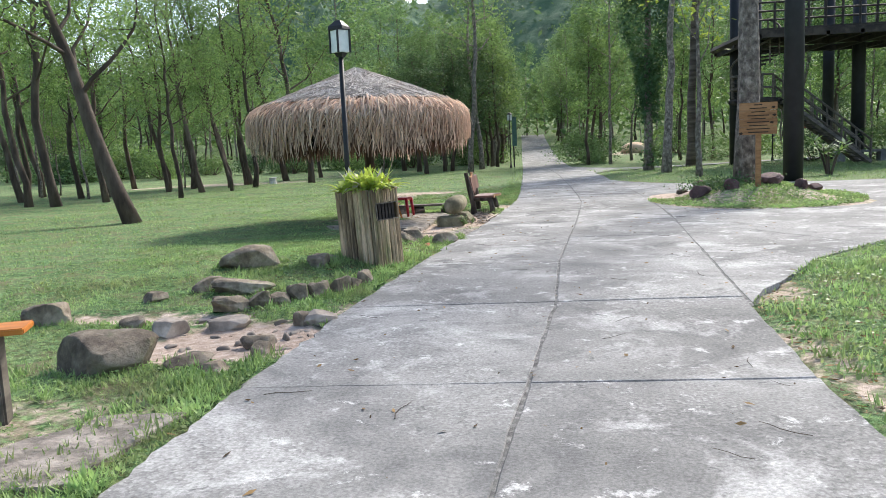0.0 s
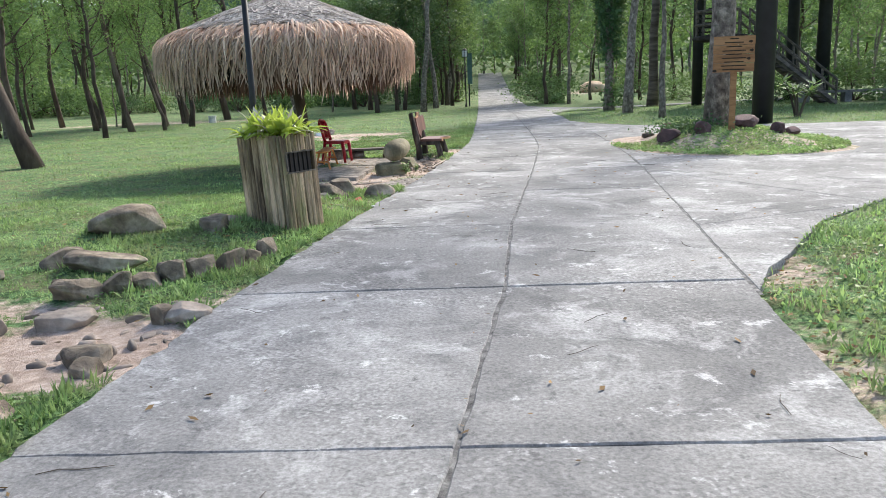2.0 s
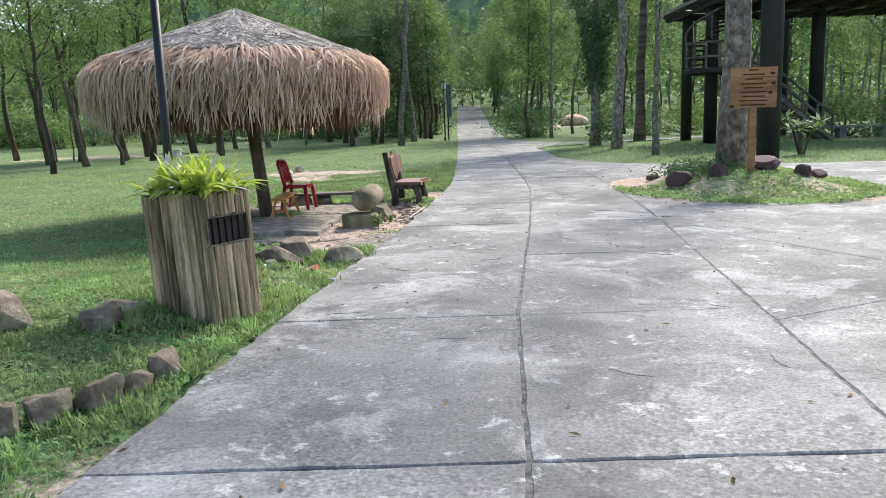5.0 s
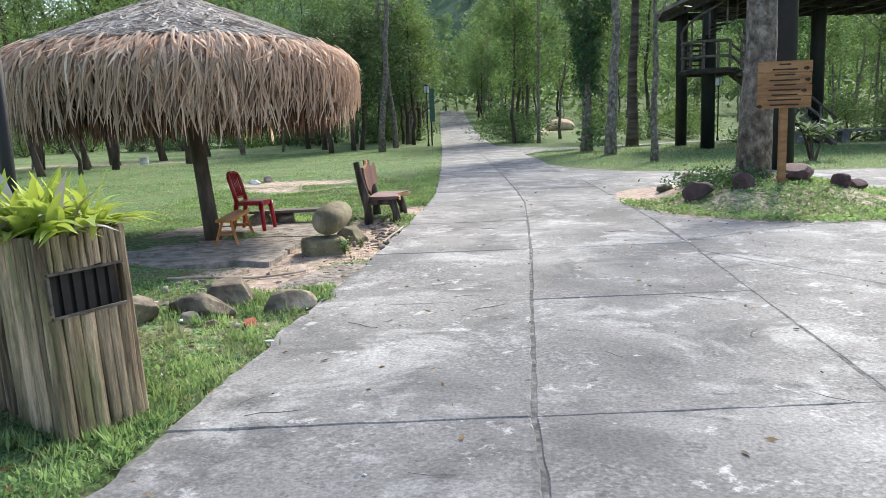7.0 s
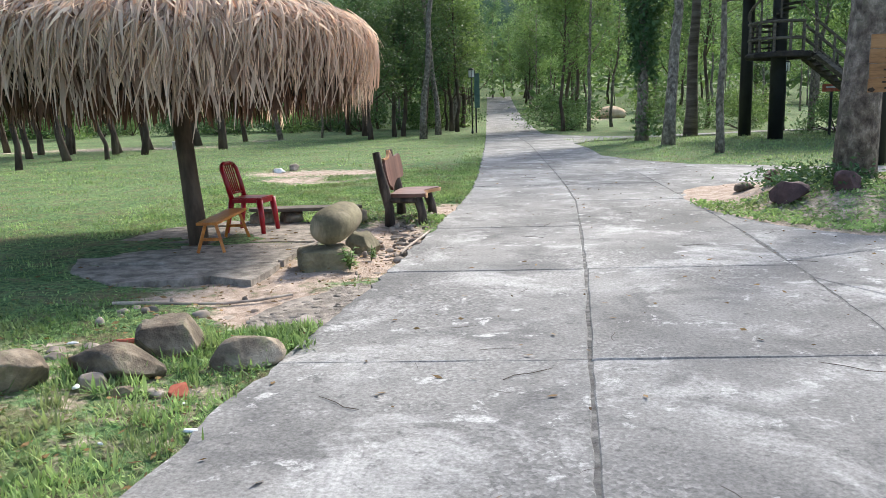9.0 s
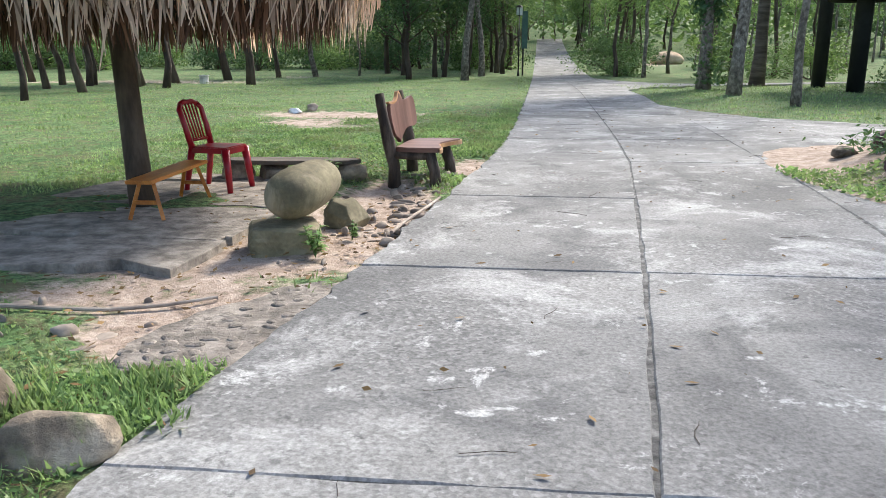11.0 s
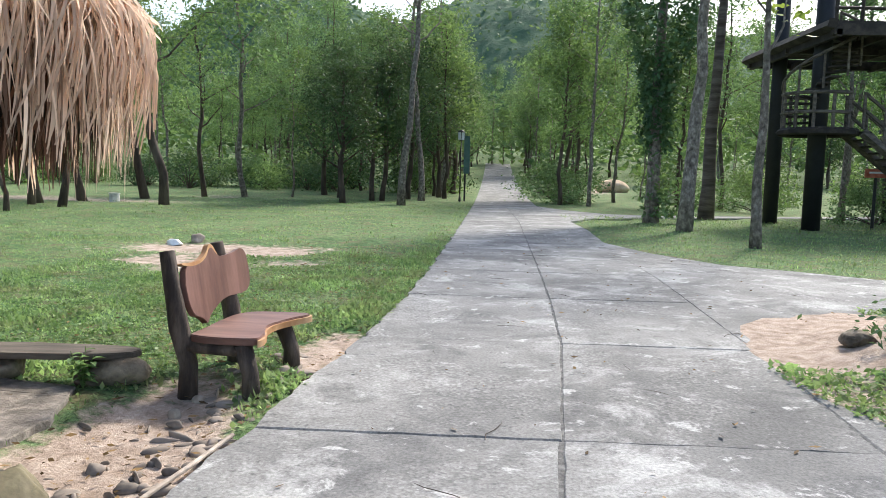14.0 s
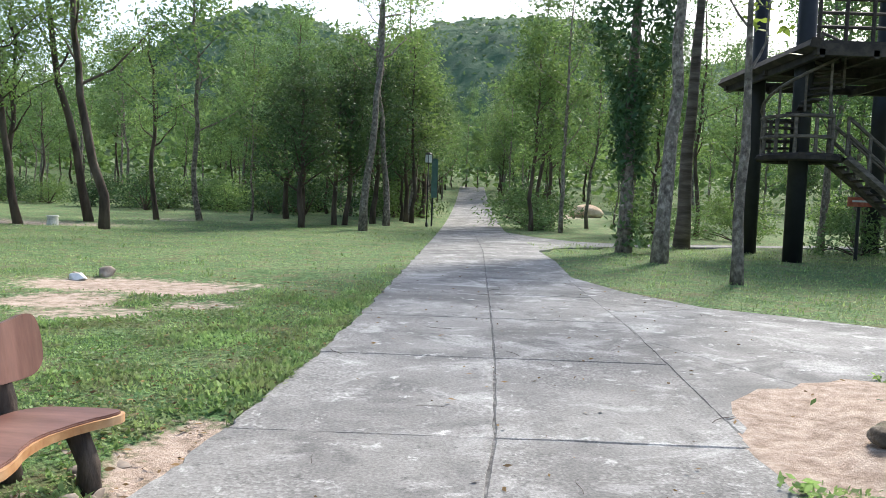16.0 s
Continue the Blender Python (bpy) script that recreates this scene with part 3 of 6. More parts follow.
rock((-3.65, 3.4), (0.42, 0.38, 0.27), 20, seed=3, label="rounded brown boulder beside a dry channel")
rock((-2.35, 1.95), (0.68, 0.5, 0.34), 4, seed=16, square=3.6, rough=0.09, label="large flat-topped grey boulder in the grass")
rock((-2.58, 5.75), (0.7, 0.5, 0.36), 15, seed=6, rough=0.12, label="flat rounded grey boulder on the lawn")
rock((-2.28, 4.6), (0.62, 0.3, 0.22), 5, seed=8, square=4.5, label="long squared grey stone in the grass")
rock((-2.72, 4.75), (0.4, 0.3, 0.18), 35, seed=9)
rock((-3.1, 4.35), (0.3, 0.22, 0.13), 60, seed=13)
rock((-1.78, 5.8), (0.31, 0.26, 0.2), 0, seed=10, square=3.6)
rock((-1.85, 6.2), (0.36, 0.24, 0.13), 20, seed=14)
for i, (x, y, s) in enumerate([(-2.12, 3.86, 0.36), (-1.92, 3.97, 0.2), (-1.76, 4.07, 0.2), (-1.6, 4.2, 0.21), (-1.45, 4.36, 0.24), (-1.29, 4.55, 0.25), (-1.18, 4.8, 0.2), (-1.1, 5.02, 0.2)]):
    rock((x, y), (s * 1.04, 0.16, 0.19 + 0.02 * (i % 2)), 22 + 5 * i, seed=20 + i, square=6, rough=0.2, name="edging_stone", label="squared grey edging stone along the bare patch", group="edging stones")
rock((-1.2, 3.3), (0.3, 0.2, 0.17), 10, PEBBLE, 30, label="pale broken stone on bare soil")
rock((-1.34, 3.28), (0.16, 0.14, 0.16), 60, seed=35)
rock((-1.5, 2.62), (0.26, 0.2, 0.16), 50, seed=31)
rock((-1.4, 2.42), (0.2, 0.16, 0.13), 0, seed=32)
rock((-2.42, 3.1), (0.32, 0.25, 0.19), 0, PEBBLE, 33, label="pale rounded stone at the edge of bare soil")
rock((-2.0, 3.35), (0.4, 0.3, 0.13), 25, PEBBLE, 36, label="pale flat stone on bare soil")
rock((-2.75, 3.2), (0.26, 0.22, 0.15), 45, seed=37)
rock((-1.75, 1.95), (0.35, 0.26, 0.12), 70, seed=34)
rock((-1.5, 1.75), (0.24, 0.2, 0.1), 20, seed=38)
rock((-1.6, 8.02), (0.44, 0.36, 0.26), 0, seed=41, rough=0.1, label="brown boulder in the grass verge")
rock((-1.17, 8.32), (0.44, 0.3, 0.24), -8, seed=42, square=4, rough=0.16, label="angular brown boulder in the grass verge")
rock((-1.04, 8.78), (0.37, 0.3, 0.29), 10, seed=53, square=5, rough=0.13, label="squared grey boulder in the grass verge")
rock((-0.57, 8.62), (0.44, 0.3, 0.21), 25, seed=44, square=2.2, rough=0.1, label="long rounded grey boulder in the grass verge")
rock((-1.18, 8.1), (0.14, 0.11, 0.11), 0, PEBBLE, 45)
rock((-1.02, 8.06), (0.15, 0.12, 0.08), 20, seed=48)
rock((-0.88, 8.1), (0.1, 0.08, 0.06), 30, PEBBLE, 49)
for k, (x, y) in enumerate([(-1.71, 8.7), (-1.78, 8.85), (-1.62, 8.95), (-1.5, 8.72), (-1.9, 8.6)]):
    rock((x, y), (0.12 - 0.012 * k, 0.09, 0.06), 40 * k, PEBBLE, 110 + k, "stone", "pale broken stone in thin grass", "pale broken stones")
rock((-4.0, 23.15), (0.3, 0.22, 0.15), 0, LITTER, 46, label="pale stone on the lawn")
rock((-3.75, 23.55), (0.26, 0.24, 0.22), 0, PEBBLE, 47, label="pale stone on the lawn")
rock((-4.15, 23.3), (0.2, 0.16, 0.12), 0, PEBBLE, 54, label="pale stone on the lawn")
rock((-0.68, 11.42), (0.46, 0.4, 0.25), 20, MOSSROCK, 50, "base_stone", "squared greenish base stone carrying a boulder", square=9, rough=0.075, sub=4)


# ---- thatched umbrella ----
def build_hut(at):
    hut = thing("thatched_umbrella", at, label="round palm-thatched parasol roof on one dark wooden post", category="thatched shelter")
    post = Geo().tube([(0.37, -0.44, -0.02), (0.28, -0.32, 0.7), (0.15, -0.15, 1.6), (0, 0, 2.9)], [0.108, 0.096, 0.092, 0.085], 14, 0.15)
    part("post", post, POST, hut, "dark round timber post", smooth=True)
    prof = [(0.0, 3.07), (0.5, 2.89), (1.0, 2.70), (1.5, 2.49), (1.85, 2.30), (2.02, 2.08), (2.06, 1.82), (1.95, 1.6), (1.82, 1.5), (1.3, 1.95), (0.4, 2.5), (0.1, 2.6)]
    g, n = Geo(), 48
    vs = [(r * math.cos(2 * math.pi * k / n), r * math.sin(2 * math.pi * k / n), z) for r, z in prof for k in range(n)]
    fs = [(i * n + k, i * n + (k + 1) % n, (i + 1) * n + (k + 1) % n, (i + 1) * n + k) for i in range(len(prof) - 1) for k in range(n)]
    part("thatch_bed", g.add(vs, fs), THATCH, hut, "inner layer of thatch, coloured dark for shaded gaps", smooth=True)
    for k in range(10):
        a = 2 * math.pi * k / 10 + 0.2
        part("rafter", Geo().tube([(0.08 * math.cos(a), 0.08 * math.sin(a), 2.55), (1.85 * math.cos(a), 1.85 * math.sin(a), 1.72)], [0.03, 0.025], 6), POST, hut)
    rng = np.random.default_rng(4)

    def strips(count, start, length, lay, mat, name, width, label, twist=0.75):
        g = Geo()
        for _ in range(count):
            a = rng.uniform(0, 2 * math.pi)
            path = lay(a, start(rng), length(rng), rng)
            w = width * math.exp(rng.normal() * 0.42)
            vs = []
            m = len(path)
            ca, sa = math.cos(a), math.sin(a)
            tw = rng.normal() * twist
            side = Vector((-sa * math.cos(tw), ca * math.cos(tw), math.sin(tw)))
            for i, p in enumerate(path):
                k = w * (1 - (i / (m - 1)) ** 2.5 * 0.85)
                vs += [p + side * k, p - side * k]
            g.add(vs, [(2 * i, 2 * i + 1, 2 * i + 3, 2 * i + 2) for i in range(m - 1)])
        ob = part(name, g, mat, hut, label)
        tagged(ob, kind="stuff")

    def slope_lay(a, r, l, rng):
        pts, jit = [], rng.normal() * 0.12
        da = rng.normal() * 0.06
        for i in range(4):
            rr = min(r + l * i / 3, 1.94)
            z = 3.10 - 0.385 * rr + 0.012 + 0.006 * i * rng.random() + jit * 0.05
            aa = a + da * i
            pts.append(Vector((rr * math.cos(aa), rr * math.sin(aa), z)))
        return pts

    def hang_lay(a, z0, l, rng):
        r0 = 1.8 + 0.22 * rng.uniform(0, 1) ** 1.6
        top = 2.53 - 0.42 * (r0 - 1.42) - 0.01 + z0
        da, flare = rng.normal() * 0.019, rng.normal() * 0.06
        wave = 0.06 * math.sin(5 * a + 1) + 0.04 * math.sin(11 * a)
        end = 2.16 + flare - 0.10 * (l - 0.7)
        mid = r0 + (2.33 - r0) * 0.95
        pts = []
        for i in range(6):
            s = i / 5
            r = (1 - s) ** 2 * r0 + 2 * s * (1 - s) * mid + s * s * end
            z = (1 - s) ** 2 * top + 2 * s * (1 - s) * (top - 0.14) + s * s * (top - l - wave)
            aa = a + da * i
            pts.append(Vector((r * math.cos(aa), r * math.sin(aa), z)))
        return pts

    def low_lay(a, z0, l, rng):
        r0, top = rng.uniform(1.98, 2.14), rng.uniform(1.88, 2.2)
        da, flare = rng.normal() * 0.011, rng.normal() * 0.05
        wave = 0.06 * math.sin(5 * a + 1) + 0.04 * math.sin(11 * a)
        return [Vector(((r0 + (0.1 + flare) * s * (1.4 - s)) * math.cos(a + da * 4 * s), (r0 + (0.1 + flare) * s * (1.4 - s)) * math.sin(a + da * 4 * s), top - (l + wave) * s)) for s in (0, 0.25, 0.5, 0.75, 1.0)]

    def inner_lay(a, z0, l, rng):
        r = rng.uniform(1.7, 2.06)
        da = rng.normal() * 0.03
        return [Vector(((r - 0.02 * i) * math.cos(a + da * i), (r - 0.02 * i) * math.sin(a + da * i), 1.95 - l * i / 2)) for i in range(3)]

    strips(8500, lambda g: 1.76 * g.uniform(0, 1) ** 0.5, lambda g: g.uniform(0.14, 0.36), slope_lay, FRONDGREY, "upper_thatch", 0.011, "grey weathered upper thatch", 0.3)
    strips(2300, lambda g: 0, lambda g: g.uniform(0.34, 0.7), low_lay, FROND, "lower_thatch", 0.0135, "brown lower fringe of palm leaves", 0.5)
    strips(4000, lambda g: g.normal() * 0.03, lambda g: g.uniform(0.2, 0.72), hang_lay, FROND, "hanging_thatch", 0.0118, "brown hanging palm leaves", 0.45)
    fronds = []
    for k in range(6):
        path = hang_lay(0.0, 0.03, 0.45 + 0.08 * k, np.random.default_rng(50 + k))
        w = 0.014 + 0.003 * (k % 3)
        vs = []
        for i, p in enumerate(path):
            q = w * (1 - (i / 5) ** 2.2 * 0.88)
            out = Vector((0.045 + 0.02 * (k % 2), 0, 0.01))
            vs += [p + out + Vector((-0.008, q, 0)), p + out, p + out + Vector((-0.008, -q, 0))]
        fs = [(3 * i + j, 3 * i + j + 1, 3 * i + j + 4, 3 * i + j + 3) for i in range(5) for j in (0, 1)]
        fronds.append(Geo().add(vs, fs).mesh("palm_leaf", FROND))
    for k in range(290):
        o = part("palm_leaf", fronds[k % 6], None, hut)
        o.matrix_basis = pose(0, 0, rng.normal() * 0.03, 0, 0, -175 + 215 * k / 290 + rng.normal() * 0.8)
    strips(2300, lambda g: 0, lambda g: g.uniform(0.4, 0.74), inner_lay, FRONDSHADED, "inner_thatch", 0.019, "inner fringe of palm leaves, coloured as in shade")


HUT = (-2.6, 13.0)
build_hut((*HUT, 0))


# ---- trees ----
def limb_path(rng, base, direction, length, n=6, curl=0.25, up=0.15):
    p, d, pts = Vector(base), Vector(direction).normalized(), [Vector(base)]
    for _ in range(n):
        d = (d + Vector((rng.gauss(0, curl), rng.gauss(0, curl), rng.gauss(0, curl * 0.5) + up))).normalized()
        p = p + d * (length / n)
        pts.append(p.copy())
    return pts


def tree_parts(seed, tall, trunk_r, lean, limbs, limb_len, crown_from, leaves, leaf_size, spread, bark, leaf, limb_up=0.12, droop=0.3, curl=0.22, wobble=0.035, bare_top=False, flare=1.25):
    """Meshes of a trunk with limbs and of a crown of leaves in clumps."""
    rng = random.Random(seed)
    nrng = np.random.default_rng(seed)
    g = Geo()
    n = 12
    pts, x, y = [], 0.0, 0.0
    for i in range(n + 1):
        s = i / n
        x += rng.gauss(0, wobble) * tall / n * 3
        y += rng.gauss(0, wobble) * tall / n * 3
        pts.append(Vector((x + lean[0] * s * tall, y + lean[1] * s * tall, s * tall - (0.12 if i == 0 else 0))))
    radii = [trunk_r * (flare if i == 0 else 1.0) * (1 - 0.82 * (i / n) ** 1.1) for i in range(n + 1)]
    g.tube(pts, radii, 10, 0.15)
    clumps = []
    for k in range(limbs):
        s = crown_from + (0.97 - crown_from) * (k + rng.random() * 0.6) / limbs
        i = min(n - 1, int(s * n))
        base = pts[i].lerp(pts[i + 1], s * n - i)
        a = k * 2.4 + rng.uniform(-0.5, 0.5)
        l = limb_len * (1.15 - 0.6 * s) * rng.uniform(0.7, 1.3)
        lp = limb_path(rng, base, (math.cos(a), math.sin(a), rng.uniform(0.35, 0.9)), l, 6, curl, limb_up)
        r = radii[i] * 0.45
        g.tube(lp[::2] if limbs > 12 else lp, [r * (1 - 0.8 * j / 6) for j in range(0, 7, 2 if limbs > 12 else 1)], 5, 0.1, False)
        for j in (3, 4, 5, 6):
            clumps.append((lp[j], spread * rng.uniform(0.7, 1.3)))
            if j > 3:
                tw = limb_path(rng, lp[j], (rng.gauss(0, 1), rng.gauss(0, 1), rng.gauss(0, 0.5)), l * 0.4, 3, 0.3, 0.0)
                g.tube(tw[::3] if limbs > 12 else tw, [r * 0.3, r * 0.08] if limbs > 12 else [r * 0.3, r * 0.22, r * 0.15, r * 0.08], 3, 0, False)
                clumps.append((tw[-1], spread * rng.uniform(0.6, 1.1)))
    if not bare_top:
        clumps.append((pts[-1], spread))
    w = np.array([c[1] ** 2 for c in clumps])
    idx = nrng.choice(len(clumps), leaves, p=w / w.sum())
    cen = np.array([tuple(c[0]) for c in clumps])[idx]
    rad = np.array([c[1] for c in clumps])[idx][:, None]
    off = nrng.normal(size=(leaves, 3)) * rad * np.array([0.40, 0.40, 0.27])
    crown = quads_mesh("crown", *rand_leaves(nrng, cen + off, leaf_size, droop), leaf)
    return g.mesh("trunk", bark, smooth=True), crown


def tree(at, meshes, rz=0, scale=1.0, label="", group="", name="tree", category="tree", z=None):
    ob = thing(name, (at[0], at[1], height(*at) if z is None else z), rz, label, category, group)
    ob.scale = (scale, scale, scale)
    part("trunk", meshes[0], None, ob)
    part("crown", meshes[1], None, ob)
    return ob


SLIM = [tree_parts(100 + i, 11 + i, 0.15, ((-0.10, -0.22, -0.05, -0.16)[i], 0.03), 12, 2.9, 0.34, 4300, 0.15, 1.0, BARK, LEAF_LIGHT, droop=0.6) for i in range(4)]
FOREST = [tree_parts(120 + i, 10 + 1.5 * i, 0.12, (0.02 * i - 0.03, 0.0), 13, 2.7, 0.3, 4000, 0.21, 1.05, PALEBARK if i % 2 else BARK, LEAF_MID if i else LEAF_LIGHT, droop=0.35) for i in range(4)]
ROUND = [tree_parts(140 + i, 6.0 + i, 0.14, (0.0, 0.0), 16, 2.3, 0.24, 6500, 0.15, 0.95, BARK, LEAF_DARK, droop=0.25) for i in range(3)]
THIN = [tree_parts(160 + i, 9 + 2 * i, 0.075, (0.04 - 0.05 * i, 0.0), 9, 1.5, 0.35, 1200, 0.17, 0.7, PALEBARK, LEAF_LIGHT, droop=0.4) for i in range(3)]
BUSH = []
for i in range(3):
    r_ = np.random.default_rng(180 + i)
    c_ = r_.normal(size=(14, 3)) * (0.6, 0.6, 0.3) + (0, 0, 0.7)
    p_ = c_[r_.integers(0, 14, 2000)] + r_.normal(size=(2000, 3)) * (0.28, 0.28, 0.25)
    p_[:, 2] = np.abs(p_[:, 2])
    stem = Geo()
    for k in range(7):
        stem.tube([(0, 0, -0.05), tuple(c_[k] * (0.5, 0.5, 0.6)), tuple(c_[k])], [0.03, 0.02, 0.008], 5)
    BUSH.append((stem.mesh("stem", BARK), quads_mesh("foliage", *rand_leaves(r_, p_, 0.125, 0.1), (LEAF_MID, LEAF_LIGHT, LEAF_DARK)[i])))


def bush(at, i, scale=1.0, rz=0, label="leafy green undergrowth bush", group="undergrowth bushes"):
    ob = thing("bush", (at[0], at[1], height(*at)), rz, label, "bush", group)
    ob.scale = (scale, scale, scale)
    part("stem", BUSH[i][0], None, ob)
    part("foliage", BUSH[i][1], None, ob)


# leaning trees on the lawn
tree((-8.55, 15.0), tree_parts(205, 9.5, 0.19, (-0.36, 0.02), 12, 3.0, 0.3, 5200, 0.13, 1.0, BARK, LEAF_LIGHT, droop=0.6, wobble=0.02), 0, 1, "leaning tree with thick dark bark and light-green leaves")
LAWN_TREES = [(-15.9, 23.7, 0, 1.1), (-15.0, 25.6, 0, .8), (-17.2, 24.4, 1, .9), (-13.3, 30.8, 3, .8), (-12.3, 26.2, 2, .6), (-13.3, 34.7, 1, .8), (-15.6, 32.5, 0, .75),
              (-13.63, 38.5, 3, 0.9), (-12.7, 41.7, 3, 1.15), (-9.8, 37.1, 1, 1.1), (-11.6, 46, 0, .8), (-14.2, 39.4, 0, .8), (-20, 28, 3, .9),
              (-22, 33, 1, 1.0), (-18.5, 30, 0, .8), (-25, 36, 2, 1.0), (-17, 36, 1, .8), (-21, 40, 0, .9), (-28, 30, 3, 1.0), (-19, 20.5, 3, .9), (-24, 24, 1, 1.0)]
for k, (x, y, i, s) in enumerate(LAWN_TREES):
    tree((x, y), SLIM[i], (k * 37) % 50 - 25, s, "slender leaning tree with dark bark and feathery light-green leaves", "leaning trees on the lawn")
thin = random.Random(15)
for k in range(26):
    x, y = thin.uniform(-27, -6.5), thin.uniform(28, 47)
    if x > 1.8 - 0.6 * (y - 11):
        continue
    tree((x, y), (SLIM + THIN)[k % 7], thin.uniform(-30, 30), thin.uniform(0.5, 0.8), "thin dark-stemmed young tree on the lawn", "young lawn trees")
tree((-9.8, 46.4), FOREST[1], 30, 1.1, "straight tall tree with grey bark at the lawn's edge")
tree((-8.0, 48.6), THIN[0], 0, 0.8, "small thin crooked tree with flared root at the lawn's edge")
for x, y, i, s in [(-4.5, 43.4, 0, .95), (-3.7, 47, 1, .9), (-3.3, 47.4, 2, .9), (-5.6, 49, 1, 1.05), (-2.2, 50, 2, 1.0), (-7.0, 52, 0, 1.1), (-0.8, 54, 1, 1.0), (-0.2, 60, 0, 1.2)]:
    tree((x, y), ROUND[i], x * 40, s, "dense dark-green broadleaf tree with low crown", "dark trees beside the path")
PALE_TALL = tree_parts(200, 13, 0.17, (0.045, 0), 10, 2.6, 0.5, 1100, 0.2, 0.9, PALEBARK, LEAF_LIGHT)
tree((-1.9, 42.3), PALE_TALL, 0, 1.0, "tall pale-barked tree with a thin high crown")
tree((-1.3, 47.9), PALE_TALL, 160, 0.95, "tall pale-barked tree with a thin high crown")
tree((-0.7, 55.7), PALE_TALL, 70, 1.0, "tall pale-barked tree with a thin high crown")

# trees by the tower
tree((7.08, 30.77), tree_parts(210, 13, 0.19, (0.05, 0.0), 6, 2.4, 0.6, 900, 0.2, 0.9, PALEBARK, LEAF_LIGHT, wobble=0.02), 0, 1, "tall grey-barked tree with a slight lean on the lawn")
tree((7.22, 25.99), tree_parts(220, 7.6, 0.115, (0.015, 0.0), 6, 2.6, 0.52, 420, 0.22, 0.6, PALEBARK, LEAF_YELLOW, wobble=0.02, bare_top=True, limb_up=0.3), 20, 1, "young forked pale tree with sparse yellow-green leaves")
tree((9.69, 38.24), tree_parts(230, 14, 0.25, (0.004, 0.0), 7, 2.5, 0.7, 1200, 0.3, 1.0, RINGBARK, LEAF_MID, wobble=0.008), 0, 1, "tall straight tree with dark ringed bark")


def build_vine_tree(at):
    tr, cr = tree_parts(240, 13, 0.22, (0.01, 0), 8, 2.2, 0.55, 2600, 0.2, 0.8, PALEBARK, LEAF_DARK, wobble=0.01)
    ob = tree(at, (tr, cr), 0, 1, "tall tree whose trunk is wrapped in dark climbing vines")
    r = np.random.default_rng(9)
    n = 9000
    z = r.uniform(2.4, 11, n)
    rad = 0.30 + 0.15 * np.clip((z - 2.4) / 2, 0, 1) + 0.5 * np.clip((z - 4.6) / 1.0, 0, 1) * (1 + 0.35 * np.sin(z * 2.1)) + 0.18 * r.normal(size=n)
    a = r.uniform(0, 2 * math.pi, n)
    p = np.stack([rad * np.cos(a) + 0.012 * z, rad * np.sin(a), z + 0.3 * np.sin(a * 3)], 1)
    part("climbing_vine", quads_mesh("climbing_vine", *rand_leaves(r, p, 0.2, 0.5), LEAF_DARK), None, ob, "dark green climbing vine")
    n = 500
    p = np.stack([0.35 + 0.35 * r.normal(size=n), -0.2 + 0.3 * r.normal(size=n), np.abs(r.normal(size=n)) * 1.1 + 0.2], 1)
    part("low_vine", quads_mesh("low_vine", *rand_leaves(r, p, 0.2, 0.3), LEAF_MID), None, ob)


build_vine_tree((6.88, 34.47))

# woods on both sides of the road and behind the lawn
wood = random.Random(77)
count = 0
while count < 130:
    y = wood.uniform(42, 105)
    x = wood.uniform(-60, 62)
    l, r = lerp_line(LEFT, y), lerp_line(RIGHT, y)
    if x > 0 and wood.random() < 0.25:
        y = wood.uniform(40, 70)
    if l - 2.2 < x < r + 1.8 or (x < 0 and y < 56) or (4 < x < 20 and y < 52) or (x > 20 and y < 40):
        continue
    tree((x, y), wood.choice(FOREST + FOREST + THIN + ROUND[:1]), wood.uniform(0, 360), wood.uniform(0.6, 0.95) if y < 70 else wood.uniform(0.75, 1.1), "tall slim woodland tree with green leaves", "woodland trees")
    count += 1
for x, y, i, s in [(5.5, 48.4, 0, .9), (6.7, 47.3, 3, .85), (9.1, 53.7, 1, .8), (13.3, 48, 2, .9), (16.7, 42.8, 1, 1.0), (15.6, 40.5, 3, .9), (19, 44, 0, 1.0), (23, 41, 1, 1.1), (27, 38, 2, 1.0), (31, 34, 0, 1.0), (21, 49, 3, 1), (11.6, 50, 0, .9), (24, 33, 3, 1.0), (35, 28, 1, 1.1), (29, 26, 2, 1.0)]:
    tree((x, y), FOREST[i], x * 50, s, "slim woodland tree with grey bark", "woodland trees")
for k in range(90):
    x = wood.uniform(-45, 40)
    y = wood.uniform(56, 66) if x < 0 else wood.uniform(54, 70)
    if x > 0 and k % 3:
        continue
    l, r = lerp_line(LEFT, y), lerp_line(RIGHT, y)
    if l - 1.4 < x < r + 1.6:
        continue
    bush((x, y), wood.randrange(3), wood.uniform(0.9, 2.0), wood.uniform(0, 360))
for x, y, s in [(5.9, 51, 1.4), (6.3, 50.2, 1.2), (16, 25, 0.9), (17, 26, 1.0), (15.4, 37.5, 1.0), (18.5, 36.2, 1.3), (20.5, 35.5, 1.2), (14, 45, 1.1), (12, 46.5, 1.0)]:
    bush((x, y), 0, s, x * 30, "low green bush on the lawn", "")

